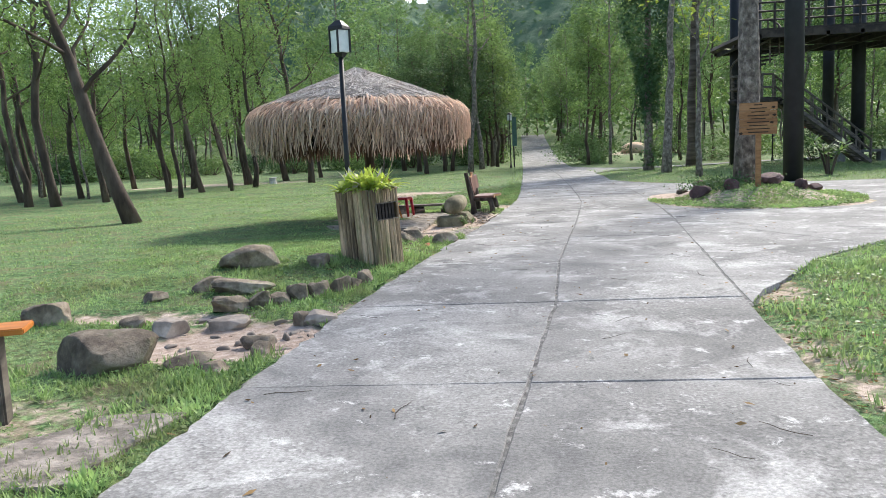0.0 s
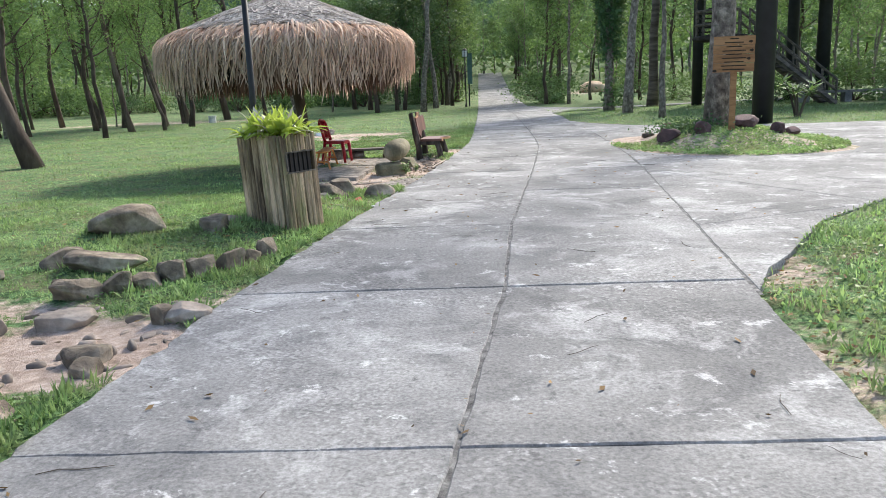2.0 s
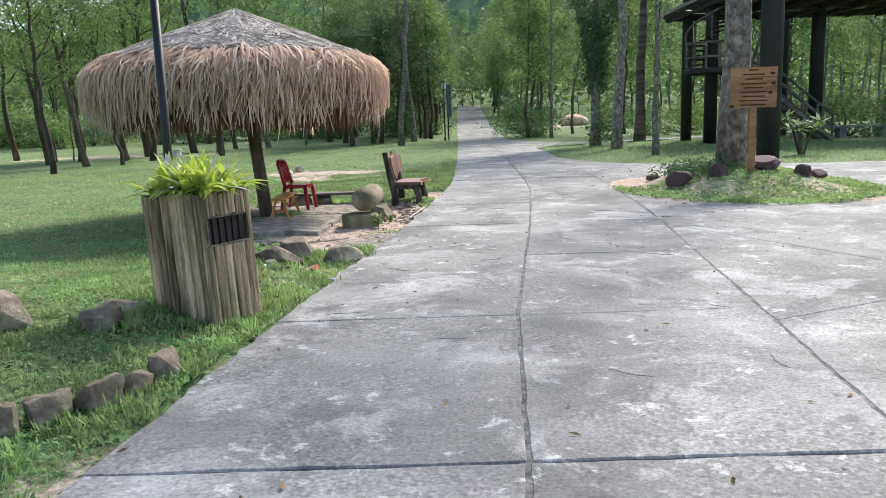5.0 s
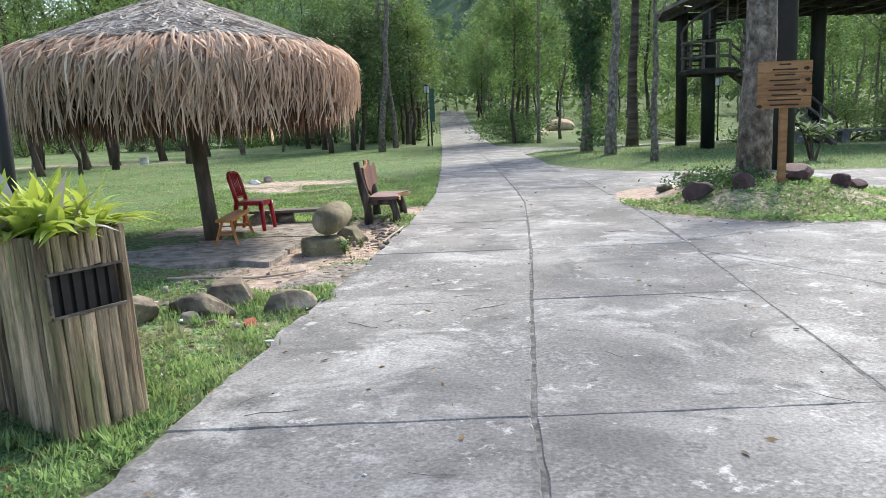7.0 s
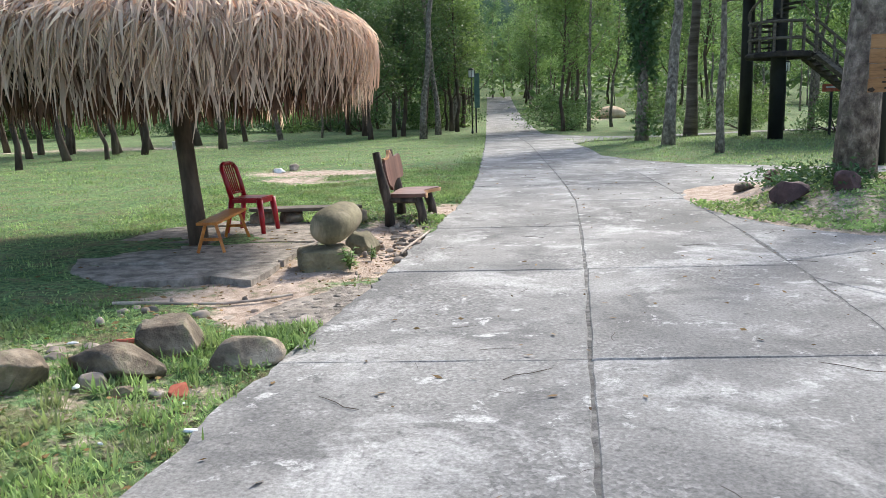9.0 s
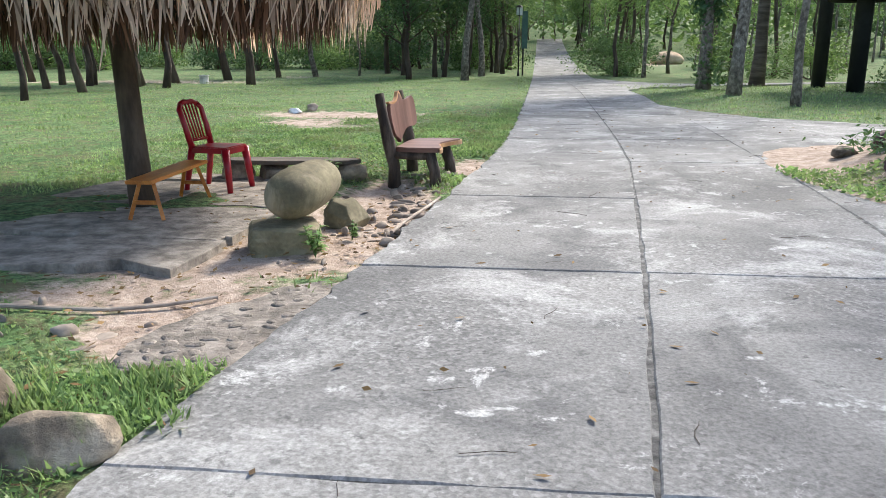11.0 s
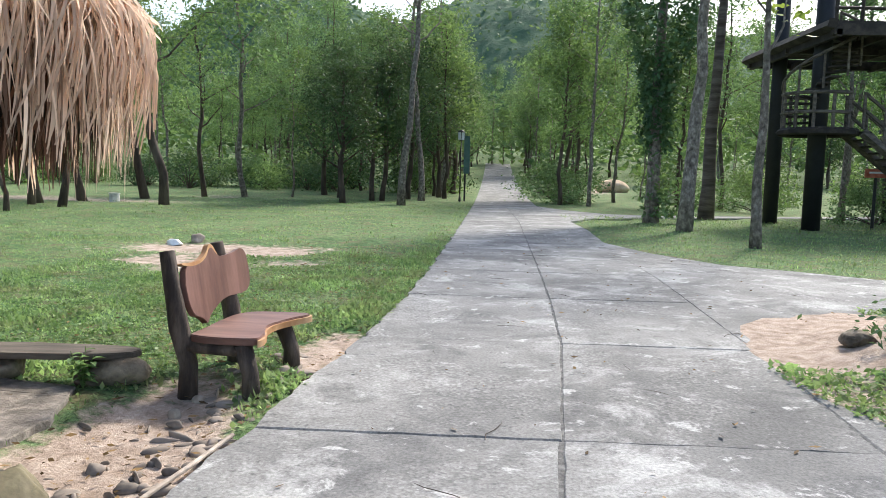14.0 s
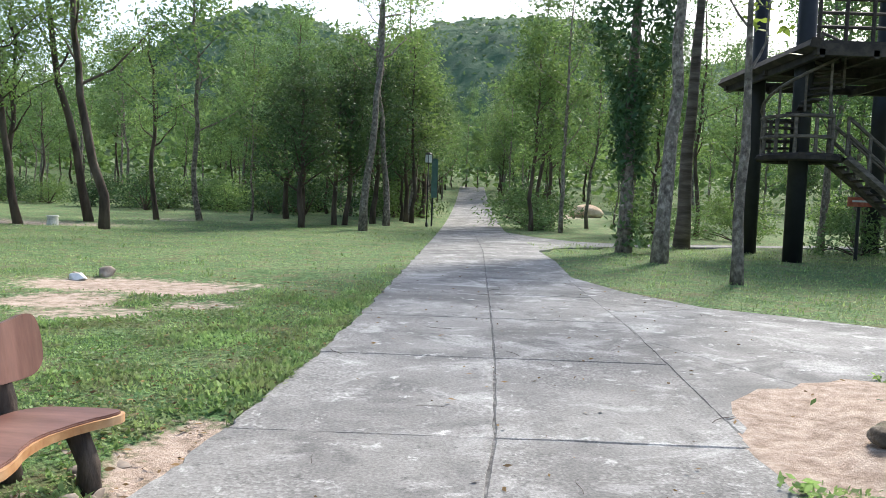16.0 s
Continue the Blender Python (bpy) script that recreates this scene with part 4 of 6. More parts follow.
# avenue trees along the far road, and tall woods behind
for k in range(26):
    y = 53 + 3.1 * k + wood.uniform(-1, 1)
    for x in (lerp_line(LEFT, y) - wood.uniform(1.6, 4.0), lerp_line(RIGHT, y) + wood.uniform(1.5, 4.0)):
        if x > 3 and 58 < y < 92:
            continue
        tree((x, y), wood.choice(FOREST), wood.uniform(0, 360), wood.uniform(0.7, 1.1), "slim avenue tree beside the far path", "avenue trees")
for k in range(48):
    x, y = -75 + 150 * (k + wood.random()) / 48, wood.uniform(85, 125)
    if lerp_line(LEFT, y) - 4 < x < lerp_line(RIGHT, y) + 4:
        continue
    tree((x, y), wood.choice(FOREST), wood.uniform(0, 360), wood.uniform(1.05, 1.4), "very tall woodland tree in the distance", "tall far trees")
for k in range(9):
    tree((-3 + 2.0 * k + wood.uniform(-0.6, 0.6), wood.uniform(134, 142)), FOREST[k % 4], wood.uniform(0, 360), wood.uniform(0.8, 1.3), "slim woodland tree where the path ends from sight", "woodland trees")

# far woods and hills
r_ = np.random.default_rng(31)
n_ = 80000
x_ = r_.uniform(-190, 190, n_)
y_ = r_.uniform(95, 190, n_)
keep = (np.abs(x_ - 4) > 3.5) | (y_ > 128)
x_, y_ = x_[keep], y_[keep]
cap_ = 9 + 4.0 * np.sin(x_ * 0.21) * np.sin(y_ * 0.17 + 1) + 2.5 * np.sin(x_ * 0.63 + y_ * 0.4)
z_ = np.array([far_rise(v) for v in y_]) + cap_ * np.sqrt(r_.uniform(0, 1, len(x_)))
solo("far_woods", quads_mesh("far_woods", *rand_leaves(r_, np.stack([x_, y_, z_], 1), 1.2, 0.1), LEAF_MID), None, label="dense green woods in the distance", category="woods", kind="stuff")


def build_hill(name, cx, cy, rx, ry, top, seed):
    g = Geo()
    n = 100
    vs = []
    for j in range(n + 1):
        for i in range(n + 1):
            u, v = 2 * i / n - 1, 2 * j / n - 1
            x, y = cx + u * rx, cy + v * ry
            d = math.hypot(u, v)
            z = top * max(0, 1 - d ** 1.6) * (1 + 0.18 * noise.noise(Vector((u * 2, v * 2, seed)))) + 3.5 * noise.noise(Vector((x * 0.11, y * 0.11, seed))) + 2 * noise.noise(Vector((x * 0.3, y * 0.3, seed))) - 2
            vs.append((x, y, z))
    g.add(vs, [(j * (n + 1) + i, j * (n + 1) + i + 1, (j + 1) * (n + 1) + i + 1, (j + 1) * (n + 1) + i) for j in range(n) for i in range(n)])
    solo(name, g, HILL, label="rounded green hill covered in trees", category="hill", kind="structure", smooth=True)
    rh = np.random.default_rng(int(seed))
    pick = rh.integers(0, len(vs), 9000)
    p = np.array(vs)[pick] + rh.normal(size=(9000, 3)) * (2.5, 2.5, 1.2)
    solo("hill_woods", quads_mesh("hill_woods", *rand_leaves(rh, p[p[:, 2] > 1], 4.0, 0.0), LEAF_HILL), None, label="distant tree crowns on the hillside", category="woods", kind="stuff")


build_hill("hill", -84, 420, 128, 170, 94, 1)
build_hill("hill", 38, 560, 230, 200, 128, 5)
build_hill("hill", -330, 460, 220, 200, 80, 9)
build_hill("hill", 300, 900, 420, 250, 165, 13)


# ---- tree island with sign ----
def build_island():
    g = Geo()
    n, m = 56, 14
    cx, cy = 5.75, 14.9
    out = []
    for k in range(n):
        a = 2 * math.pi * k / n
        k4 = (abs(math.cos(a)) ** 2.6 + abs(math.sin(a)) ** 2.6) ** (-1 / 2.6)
        rx, ry = 2.25 * k4, 3.0 * k4
        w = 1 + 0.07 * noise.noise(Vector((math.cos(a) * 2, math.sin(a) * 2, 4))) + 0.06 * noise.noise(Vector((math.cos(a) * 7, math.sin(a) * 7, 4)))
        out.append((rx * w * math.cos(a), ry * w * math.sin(a)))
    vs = []
    for j in range(m + 1):
        s = 1 - j / m
        for k in range(n):
            x, y = out[k][0] * s + cx, out[k][1] * s + cy
            z = 0.005 + 0.30 * smoothstep(0.15, 0.8, 1 - s) + 0.05 * (1 - s) * noise.noise(Vector((x * 1.5, y * 1.5, 2)))
            vs.append((x, y, z if j else -0.03))
    fs = [(j * n + k, j * n + (k + 1) % n, (j + 1) * n + (k + 1) % n, (j + 1) * n + k) for j in range(m) for k in range(n)]
    g.add(vs, fs)
    me = g.mesh("tree_mound", GROUND, smooth=True)
    bare = []
    for v in me.vertices:
        bare.append(max(1.1 * (1 - smoothstep(0.75, 1.2, math.hypot((v.co.x - 4.3) / 1.5, (v.co.y - 16.7) / 1.9))), 0.5 * (1 - smoothstep(0.3, 1.2, math.hypot((v.co.x - 4.6) / 0.8, (v.co.y - 14.4) / 0.8)))))
    bare = [max(b, 0.58 + 0.3 * noise.noise(v.co * 1.4)) for b, v in zip(bare, me.vertices)]
    me.attributes.new("bare", "FLOAT", "POINT").data.foreach_set("value", bare)
    solo("tree_mound", me, None, label="low grassy earth mound with sandy edge around a tree", category="mound", kind="structure")


def mound_z(x, y):
    r = ((abs(x - 5.75) / 2.25) ** 2.6 + (abs(y - 14.9) / 3.0) ** 2.6) ** (1 / 2.6)
    return 0.005 + 0.30 * smoothstep(0.15, 0.8, 1 - r)


build_island()
tree((5.78, 15.3), tree_parts(300, 13, 0.265, (0.012, 0.0), 8, 2.5, 0.62, 1200, 0.25, 1.0, PALEBARK, LEAF_LIGHT, wobble=0.012, flare=1.08), 0, 1, "thick tall tree with rough grey bark on a mound", z=0.28)
for k, (x, y, sx, h, mt) in enumerate([(5.15, 14.1, 0.42, 0.34, REDROCK), (6.0, 14.35, 0.75, 0.4, REDROCK), (6.55, 14.1, 0.5, 0.3, REDROCK), (6.9, 14.3, 0.45, 0.26, REDROCK), (4.5, 14.2, 0.56, 0.36, REDROCK), (4.45, 15.6, 0.4, 0.2, ROCK), (4.8, 15.5, 0.45, 0.3, REDROCK), (7.1, 15.0, 0.5, 0.25, REDROCK)]):
    rock((x, y), (sx * 0.8, sx * 0.62, h * 0.8), k * 40, mt, 60 + k, label="rounded purplish stone around the tree" if mt is REDROCK else "grey stone around the tree", group="stones around the tree", z=mound_z(x, y) - 0.05)


def build_sign(at, rz):
    s = thing("signpost", at, rz, "brown wooden direction board with rows of carved lettering", "sign")
    part("post", Geo().box((0.0, 0.03, 0.9), (0.11, 0.07, 1.8)), SIGNWOOD, s, bevel=0.006)
    planks = []
    for k in range(4):
        planks.append(part("plank", Geo().box((-0.02 + 0.006 * (k % 2), -0.03, 1.27 + 0.166 * k), (0.75, 0.03, 0.160)), SIGNWOOD, s, bevel=0.005))
    rows = [(1.80, 0.16), (1.73, 0.34), (1.655, 0.28), (1.58, 0.42), (1.515, 0.3), (1.445, 0.44), (1.375, 0.36), (1.305, 0.46), (1.235, 0.4)]
    for z, w in rows:
        part("lettering", Geo().box((-0.02, -0.048, z), (w, 0.008, 0.02)), INK, planks[max(0, min(3, int((z - 1.187) / 0.166)))], "dark unreadable line of carved letters")
    for z, x in ((1.74, 0.3), (1.58, 0.32), (1.43, 0.27), (1.22, -0.34)):
        part("arrow", Geo().prism([(x - 0.06, -0.012), (x - 0.01, -0.028), (x + 0.02, 0), (x - 0.01, 0.028), (x - 0.06, 0.012)], 0, 0.008), INK, s).matrix_basis = pose(0, -0.045, z, 90, 0, 0)


build_sign((5.66, 14.0, 0.2), -6)


# ---- furniture and small things ----
def build_planter(at, rz):
    p = thing("planter_bin", at, rz, "square litter bin clad in split weathered poles with plants on top", "planter")
    hw, hd, hh = 0.225, 0.31, 0.84
    p.matrix_basis = pose(*at, 0, -3.5, rz)
    # Added box: paints the hollow behind slot and pole gaps dark.
    part("inner_box", Geo().box((0, 0, 0.37), (0.52, 0.35, 0.76)), BLACK, p, "added black box for the shaded hollow")
    rng = random.Random(12)

    def pole(side, u, z0, z1, w, thick):
        """A split pole: flat behind, rounded in front, slightly crooked."""
        across, out = ((Vector((1, 0, 0)), Vector((0, -1, 0))), (Vector((0, 1, 0)), Vector((1, 0, 0))), (Vector((1, 0, 0)), Vector((0, 1, 0))), (Vector((0, 1, 0)), Vector((-1, 0, 0))))[side]
        section = [(-0.5, -0.5), (0.5, -0.5), (0.5, 0.15), (0.34, 0.42), (0.0, 0.5), (-0.34, 0.42), (-0.5, 0.15)]
        n, rows, vs = len(section), 6, []
        bow, ph = rng.gauss(0, 0.004), rng.uniform(0, 9)
        for r in range(rows):
            q = r / (rows - 1)
            k = 1 + 0.10 * noise.noise(Vector((u * 30, q * 4, ph))) - 0.04 * q
            sh = bow * math.sin(q * 3.14) + 0.004 * noise.noise(Vector((ph, q * 3, u * 9)))
            tip = rng.uniform(-0.006, 0.006) if r in (0, rows - 1) else 0
            for a, b in section:
                vs.append(across * (u + sh + a * w * k) + out * ((hd if side in (1, 3) else hw) - 0.012 + b * thick * k) + Vector((0, 0, z0 + (z1 - z0) * q + tip + 0.006 * a)))
        fs = [tuple(reversed(range(n))), tuple(range((rows - 1) * n, rows * n))]
        fs += [(r * n + k, r * n + (k + 1) % n, (r + 1) * n + (k + 1) % n, (r + 1) * n + k) for r in range(rows - 1) for k in range(n)]
        part("split_pole", Geo().add(vs, fs), LOG, p)
    for side in range(4):
        end = hw if side in (1, 3) else hd
        x = -end
        while x < end - 0.02:
            w = min(rng.uniform(0.045, 0.085), end - x)
            u, th = x + w / 2, rng.uniform(0.035, 0.055)
            if side == 1 and u < hw - 0.035:
                half = w / 2
                for uu in (u - half / 2, u + half / 2):
                    pole(1, uu, 0.675 + rng.uniform(-.006, .006), hh + rng.uniform(-0.012, 0.012), half * 0.98, 0.03)
                pole(1, u, rng.uniform(-0.09, -0.07), 0.47 + rng.uniform(-.006, .006), w * 0.97, th * 0.8)
            else:
                pole(side, u, rng.uniform(-0.09, -0.07), hh + rng.uniform(-0.012, 0.012), w * 0.97, th)
            x += w + rng.choice((0.001, 0.003, 0.008, 0.015))
    for z in (0.474, 0.67):
        part("slot_edge", Geo().box((hd + 0.002, -0.01, z), (0.018, 0.39, 0.012)), GREYWOOD, p, "thin pale slot edge")
    part("slot_edge", Geo().box((hd + 0.002, -0.205, 0.574), (0.018, 0.012, 0.16)), GREYWOOD, p, "thin pale slot edge")
    # Dark deck wood puts the slot's shade into these slats.
    for k in range(6):
        part("inner_slat", Geo().box((hd - 0.042, -0.16 + 0.062 * k, 0.575), (0.012, 0.04, 0.2)), DECK, p, "slat behind the slot, coloured dark as in shade")
    part("soil", Geo().box((0, 0, 0.78), (0.56, 0.40, 0.05)), DECK, p)
    r = random.Random(3)
    for k in range(290):
        a, lean, l = r.uniform(0, 6.283), r.uniform(0.2, 1.15), r.uniform(0.36, 0.56)
        l *= 1.08 - 0.45 * lean
        b = Vector((r.uniform(-.26, .26), r.uniform(-.17, .17), 0.80))
        d = Vector((math.cos(a), math.sin(a), 0))
        side = Vector((-d.y, d.x, 0))
        w = r.uniform(0.02, 0.044)
        vs = []
        for i in range(6):
            s = i / 5
            c = b + d * (lean * l * s * (0.6 + 0.4 * s)) + Vector((0, 0, l * (s * 0.85 - lean * 0.75 * s * s)))
            ww = w * (0.55 + 1.6 * s * (1 - s)) * (1 - s ** 4) + 0.0008
            vs += [c + side * ww + Vector((0, 0, 0.35 * ww)), c, c - side * ww + Vector((0, 0, 0.35 * ww))]
        fs = []
        for i in range(5):
            for q in (0, 1):
                fs.append((3 * i + q, 3 * i + q + 1, 3 * i + q + 4, 3 * i + q + 3))
        part("strap_leaf", Geo().add(vs, fs), LEAF_POT if k % 7 else FRONDGREY, p, smooth=True)


build_planter((-1.263, 6.384, 0.08), -31)


def build_lamp(at, rz, tall, head, name_label, group=""):
    l = thing("street_lamp", at, rz, name_label, "lamp post", group)
    part("pole", Geo().tube([(0, 0, -0.05), (0, 0, tall)], [0.035, 0.03], 12), BLACKPAINT, l, smooth=True)
    part("foot", Geo().tube([(0, 0, -0.02), (0, 0, 0.06), (0, 0, 0.25)], [0.07, 0.065, 0.038], 12), BLACKPAINT, l, smooth=True)
    w = head / 2
    part("collar", Geo().tube([(0, 0, tall - 0.03), (0, 0, tall + 0.02)], [0.05, w * 0.9], 4), BLACKPAINT, l)
    lantern = part("glass", Geo().box((0, 0, tall + 0.02 + head * 0.72), (head * 0.86, head * 0.86, head * 1.4)), WHITEMETAL, l, "milky glass pane", bevel=0.004)
    for sx in (-1, 1):
        for sy in (-1, 1):
            part("frame_bar", Geo().box((sx * w * 0.92, sy * w * 0.92, tall + 0.02 + head * 0.74), (0.02, 0.02, head * 1.5)), BLACKPAINT, lantern)
    part("cap", Geo().tube([(0, 0, tall + 0.02 + head * 1.46), (0, 0, tall + 0.05 + head * 1.5), (0, 0, tall + 0.12 + head * 1.52)], [w * 1.5, w * 1.45, w * 0.5], 4), BLACKPAINT, lantern)


build_lamp((-1.58, 6.70, height(-1.58, 6.70)), 45, 2.47, 0.19, "slim black lamp post with a square lantern beside the planter")
build_lamp((0.5, 48.6, height(0.5, 48.6)), 45, 3.0, 0.26, "slim black lamp post with a square lantern at the path's edge")
build_lamp((14.6, 41.0, height(14.6, 41)), 45, 2.6, 0.26, "slim black lamp post with a square lantern in the woods")
board = thing("notice_board", (0.72, 49.4, height(0.72, 49.4)), 8, "narrow upright green board on a black post", "sign")
part("post", Geo().tube([(0, 0, -0.05), (0, 0, 3.2)], [0.045, 0.045], 10), BLACKPAINT, board)
part("panel", Geo().box((0.06, -0.06, 2.3), (0.3, 0.04, 1.9)), BOARD, board, bevel=0.005)


def slab_outline(pts, amount, seed, step=0.05):
    return ragged(chaikin(pts, 3), step, amount, seed)


def build_bench(at, rz):
    """Local: seat faces -y, length along x."""
    b = thing("rustic_bench", at, rz, "rustic bench of reddish slab wood on dark log legs", "bench")
    for x, bend in ((-0.37, 0.02), (0.37, -0.02)):
        part("back_post", Geo().tube([(x, 0.15, -0.03), (x + bend, 0.16, 0.18), (x - bend, 0.20, 0.42), (x, 0.25, 0.66), (x + bend, 0.29, 0.88)], [0.065, 0.056, 0.06, 0.048, 0.05], 12, 0.35), DARKLOG, b, smooth=True)
        part("front_leg", Geo().tube([(x - 0.02, -0.27, -0.03), (x, -0.25, 0.15), (x + bend, -0.2, 0.325)], [0.06, 0.052, 0.058], 12, 0.35), DARKLOG, b, smooth=True)
        part("side_rail", Geo().tube([(x, -0.22, 0.29), (x, 0.2, 0.30)], [0.036, 0.04], 10, 0.3), DARKLOG, b, smooth=True)
    seat = slab_outline([(-0.42, -0.30), (-0.3, -0.32), (0.0, -0.20), (0.28, -0.26), (0.50, -0.38), (0.54, -0.24), (0.48, 0.12), (0.2, 0.16), (-0.3, 0.13), (-0.42, 0.13)], 0.012, 2.0)
    bench_seat = part("seat", Geo().prism(seat, 0.335, 0.38), REDWOOD, b, "smooth reddish slab seat", bevel=0.006)
    part("seat_edge", Geo().prism([(x, y) for x, y in slab_outline([(-0.43, -0.31), (-0.3, -0.332), (0.0, -0.212), (0.28, -0.272), (0.515, -0.395), (0.55, -0.25), (0.49, -0.22), (0.28, -0.22), (0, -0.16), (-0.3, -0.29)], 0.008, 4.0)], 0.327, 0.367), SAPWOOD, bench_seat, "pale sapwood edge")
    back = slab_outline([(-0.46, 0.02), (-0.30, -0.03), (-0.26, -0.09), (-0.2, -0.03), (0.05, 0.05), (0.3, 0.03), (0.50, 0.05), (0.53, 0.2), (0.50, 0.36), (0.28, 0.33), (0.05, 0.32), (-0.04, 0.42), (-0.12, 0.33), (-0.3, 0.30), (-0.46, 0.32)], 0.008, 6.0)
    for nm, poly, z0, z1, mt, lb in (("backrest", back, 0.0, 0.04, REDWOOD, "smooth reddish slab backrest"),):
        o = part(nm, Geo().prism(poly, z0, z1), mt, b, lb, bevel=0.006)
        o.matrix_basis = pose(0.14, 0.19, 0.47, 80, 0, 0)
    edge = [(-0.46, 0.318), (-0.3, 0.298), (-0.12, 0.328), (-0.04, 0.418), (0.05, 0.318), (0.05, 0.34), (-0.04, 0.445), (-0.13, 0.35), (-0.3, 0.32), (-0.46, 0.34)]
    part("backrest_edge", Geo().prism(chaikin(edge, 2), 0.002, 0.038), SAPWOOD, o, "pale sapwood edge")


build_bench((-0.18, 14.36, -0.04), 84)


def build_chair(at, rz):
    """Local: faces -y."""
    c = thing("plastic_chair", at, rz, "glossy dark-red moulded plastic chair with slatted back", "chair")
    c.scale = (0.9, 0.9, 0.9)
    part("seat", Geo().prism([(-0.2, -0.21), (0.2, -0.21), (0.205, 0.0), (0.18, 0.2), (-0.18, 0.2), (-0.205, 0.0)], 0.415, 0.445), REDPLASTIC, c, bevel=0.01)
    part("apron", Geo().box((0, -0.2, 0.40), (0.36, 0.016, 0.05)), REDPLASTIC, c)
    for sx in (-1, 1):
        part("leg", Geo().tube([(sx * 0.215, -0.235, 0), (sx * 0.185, -0.19, 0.42)], [0.028, 0.042], 8), REDPLASTIC, c, smooth=True)
        part("leg", Geo().tube([(sx * 0.2, 0.27, 0), (sx * 0.17, 0.19, 0.43)], [0.026, 0.036], 8), REDPLASTIC, c, smooth=True)
        part("back_upright", Geo().tube([(sx * 0.17, 0.19, 0.43), (sx * 0.185, 0.235, 0.62), (sx * 0.19, 0.29, 0.8), (sx * 0.14, 0.31, 0.85)], [0.034, 0.029, 0.028, 0.026], 8), REDPLASTIC, c, smooth=True)
        part("side_rail", Geo().box((sx * 0.192, 0, 0.405), (0.016, 0.36, 0.045)), REDPLASTIC, c)
    part("top_rail", Geo().tube([(-0.15, 0.308, 0.85), (-0.07, 0.32, 0.872), (0, 0.322, 0.866), (0.07, 0.32, 0.872), (0.15, 0.308, 0.85)], [0.024, 0.026, 0.024, 0.026, 0.024], 8), REDPLASTIC, c, smooth=True)
    part("lower_rail", Geo().tube([(-0.17, 0.215, 0.5), (0.17, 0.215, 0.5)], [0.016, 0.016], 8), REDPLASTIC, c, smooth=True)
    for k in range(5):
        x = -0.1 + 0.05 * k
        part("back_slat", Geo().tube([(x * 0.9, 0.21, 0.5), (x, 0.26, 0.68), (x * 1.1, 0.312, 0.85)], [0.011, 0.011, 0.011], 6), REDPLASTIC, c, smooth=True)


build_chair((-1.87, 13.36, 0.012), 80)


def build_stool(at, rz, name, length, tall, wide, label):
    s = thing(name, at, rz, label, "bench")
    part("top", Geo().box((0, 0, tall - 0.014), (wide, length, 0.028)), ORANGEWOOD, s, bevel=0.005)
    for sy in (-1, 1):
        y = sy * (length / 2 - 0.14)
        for sx in (-1, 1):
            part("leg", Geo().tube([(sx * (wide / 2 + 0.03), y + sy * 0.05, 0), (sx * (wide / 2 - 0.05), y, tall - 0.028)], [0.02, 0.02], 4), ORANGEWOOD, s)
        part("crossbar", Geo().box((0, y + sy * 0.03, 0.13), (wide * 0.98, 0.02, 0.03)), ORANGEWOOD, s)


build_stool((-1.92, 12.45, 0.012), 2, "low_bench", 1.15, 0.31, 0.2, "low varnished orange-brown wooden bench on flagstones")
stool = thing("rustic_stool", (-2.68, 0.78, 0.0), -70, "orange plank seat on a weathered grey timber post", "bench")
part("plank", Geo().box((0, 0, 0.50), (0.24, 1.0, 0.035)), ORANGEWOOD, stool, bevel=0.006)
part("post", Geo().box((0.02, 0.3, 0.22), (0.14, 0.12, 0.52)), GREYWOOD, stool, bevel=0.012)
part("post", Geo().box((0.02, -0.35, 0.22), (0.14, 0.12, 0.52)), GREYWOOD, stool, bevel=0.012)

plank = thing("plank_bench", (-1.36, 14.1, -0.02), 4, "weathered grey plank lying on low stones", "bench")
part("plank", Geo().prism(slab_outline([(-0.75, -0.14), (0.2, -0.16), (0.62, -0.1), (0.66, 0.1), (0.0, 0.16), (-0.78, 0.14)], 0.012, 3.0), 0.175, 0.215), GREYWOOD, plank, bevel=0.006)
for x, s, sd in ((-0.62, 0.36, 90), (-0.25, 0.3, 91), (0.45, 0.5, 92)):
    o = part("support_stone", rock_mesh("support_stone", (s, 0.34, 0.205), sd, ROCK, 4, 0.14), None, plank, "rough support stone")
    o.matrix_basis = pose(x, 0, -0.02, 0, 0, 10)


def build_boulder_figure():
    bm = bmesh.new()
    bmesh.ops.create_uvsphere(bm, u_segments=40, v_segments=28, radius=1)
    for v in bm.verts:
        p = v.co
        k = (abs(p.x) ** 3 + (p.y * p.y + p.z * p.z) ** 1.5) ** (1 / 3)
        q = p / k
        q *= 1 + 0.03 * noise.noise(q * 2)
        taper = 1 - 0.08 * q.x
        v.co = Vector((q.x * 0.36, q.y * 0.17 * taper, q.z * 0.165 * taper))
    me = bpy.data.meshes.new("egg_shaped_boulder")
    bm.to_mesh(me)
    bm.free()
    me.materials.append(MOSSROCK)
    me.polygons.foreach_set("use_smooth", [True] * len(me.polygons))
    ob = solo("egg_shaped_boulder", me, None, label="smooth long olive-green boulder resting on a base stone", category="rock")
    ob.matrix_basis = pose(-0.575, 11.6, 0.345, 0, -5, 76)


build_boulder_figure()
rock((-0.44, 12.22), (0.32, 0.34, 0.31), 20, MOSSROCK, 57, "base_stone", "rough greenish stone under the boulder's far end", square=2.3, rough=0.3)

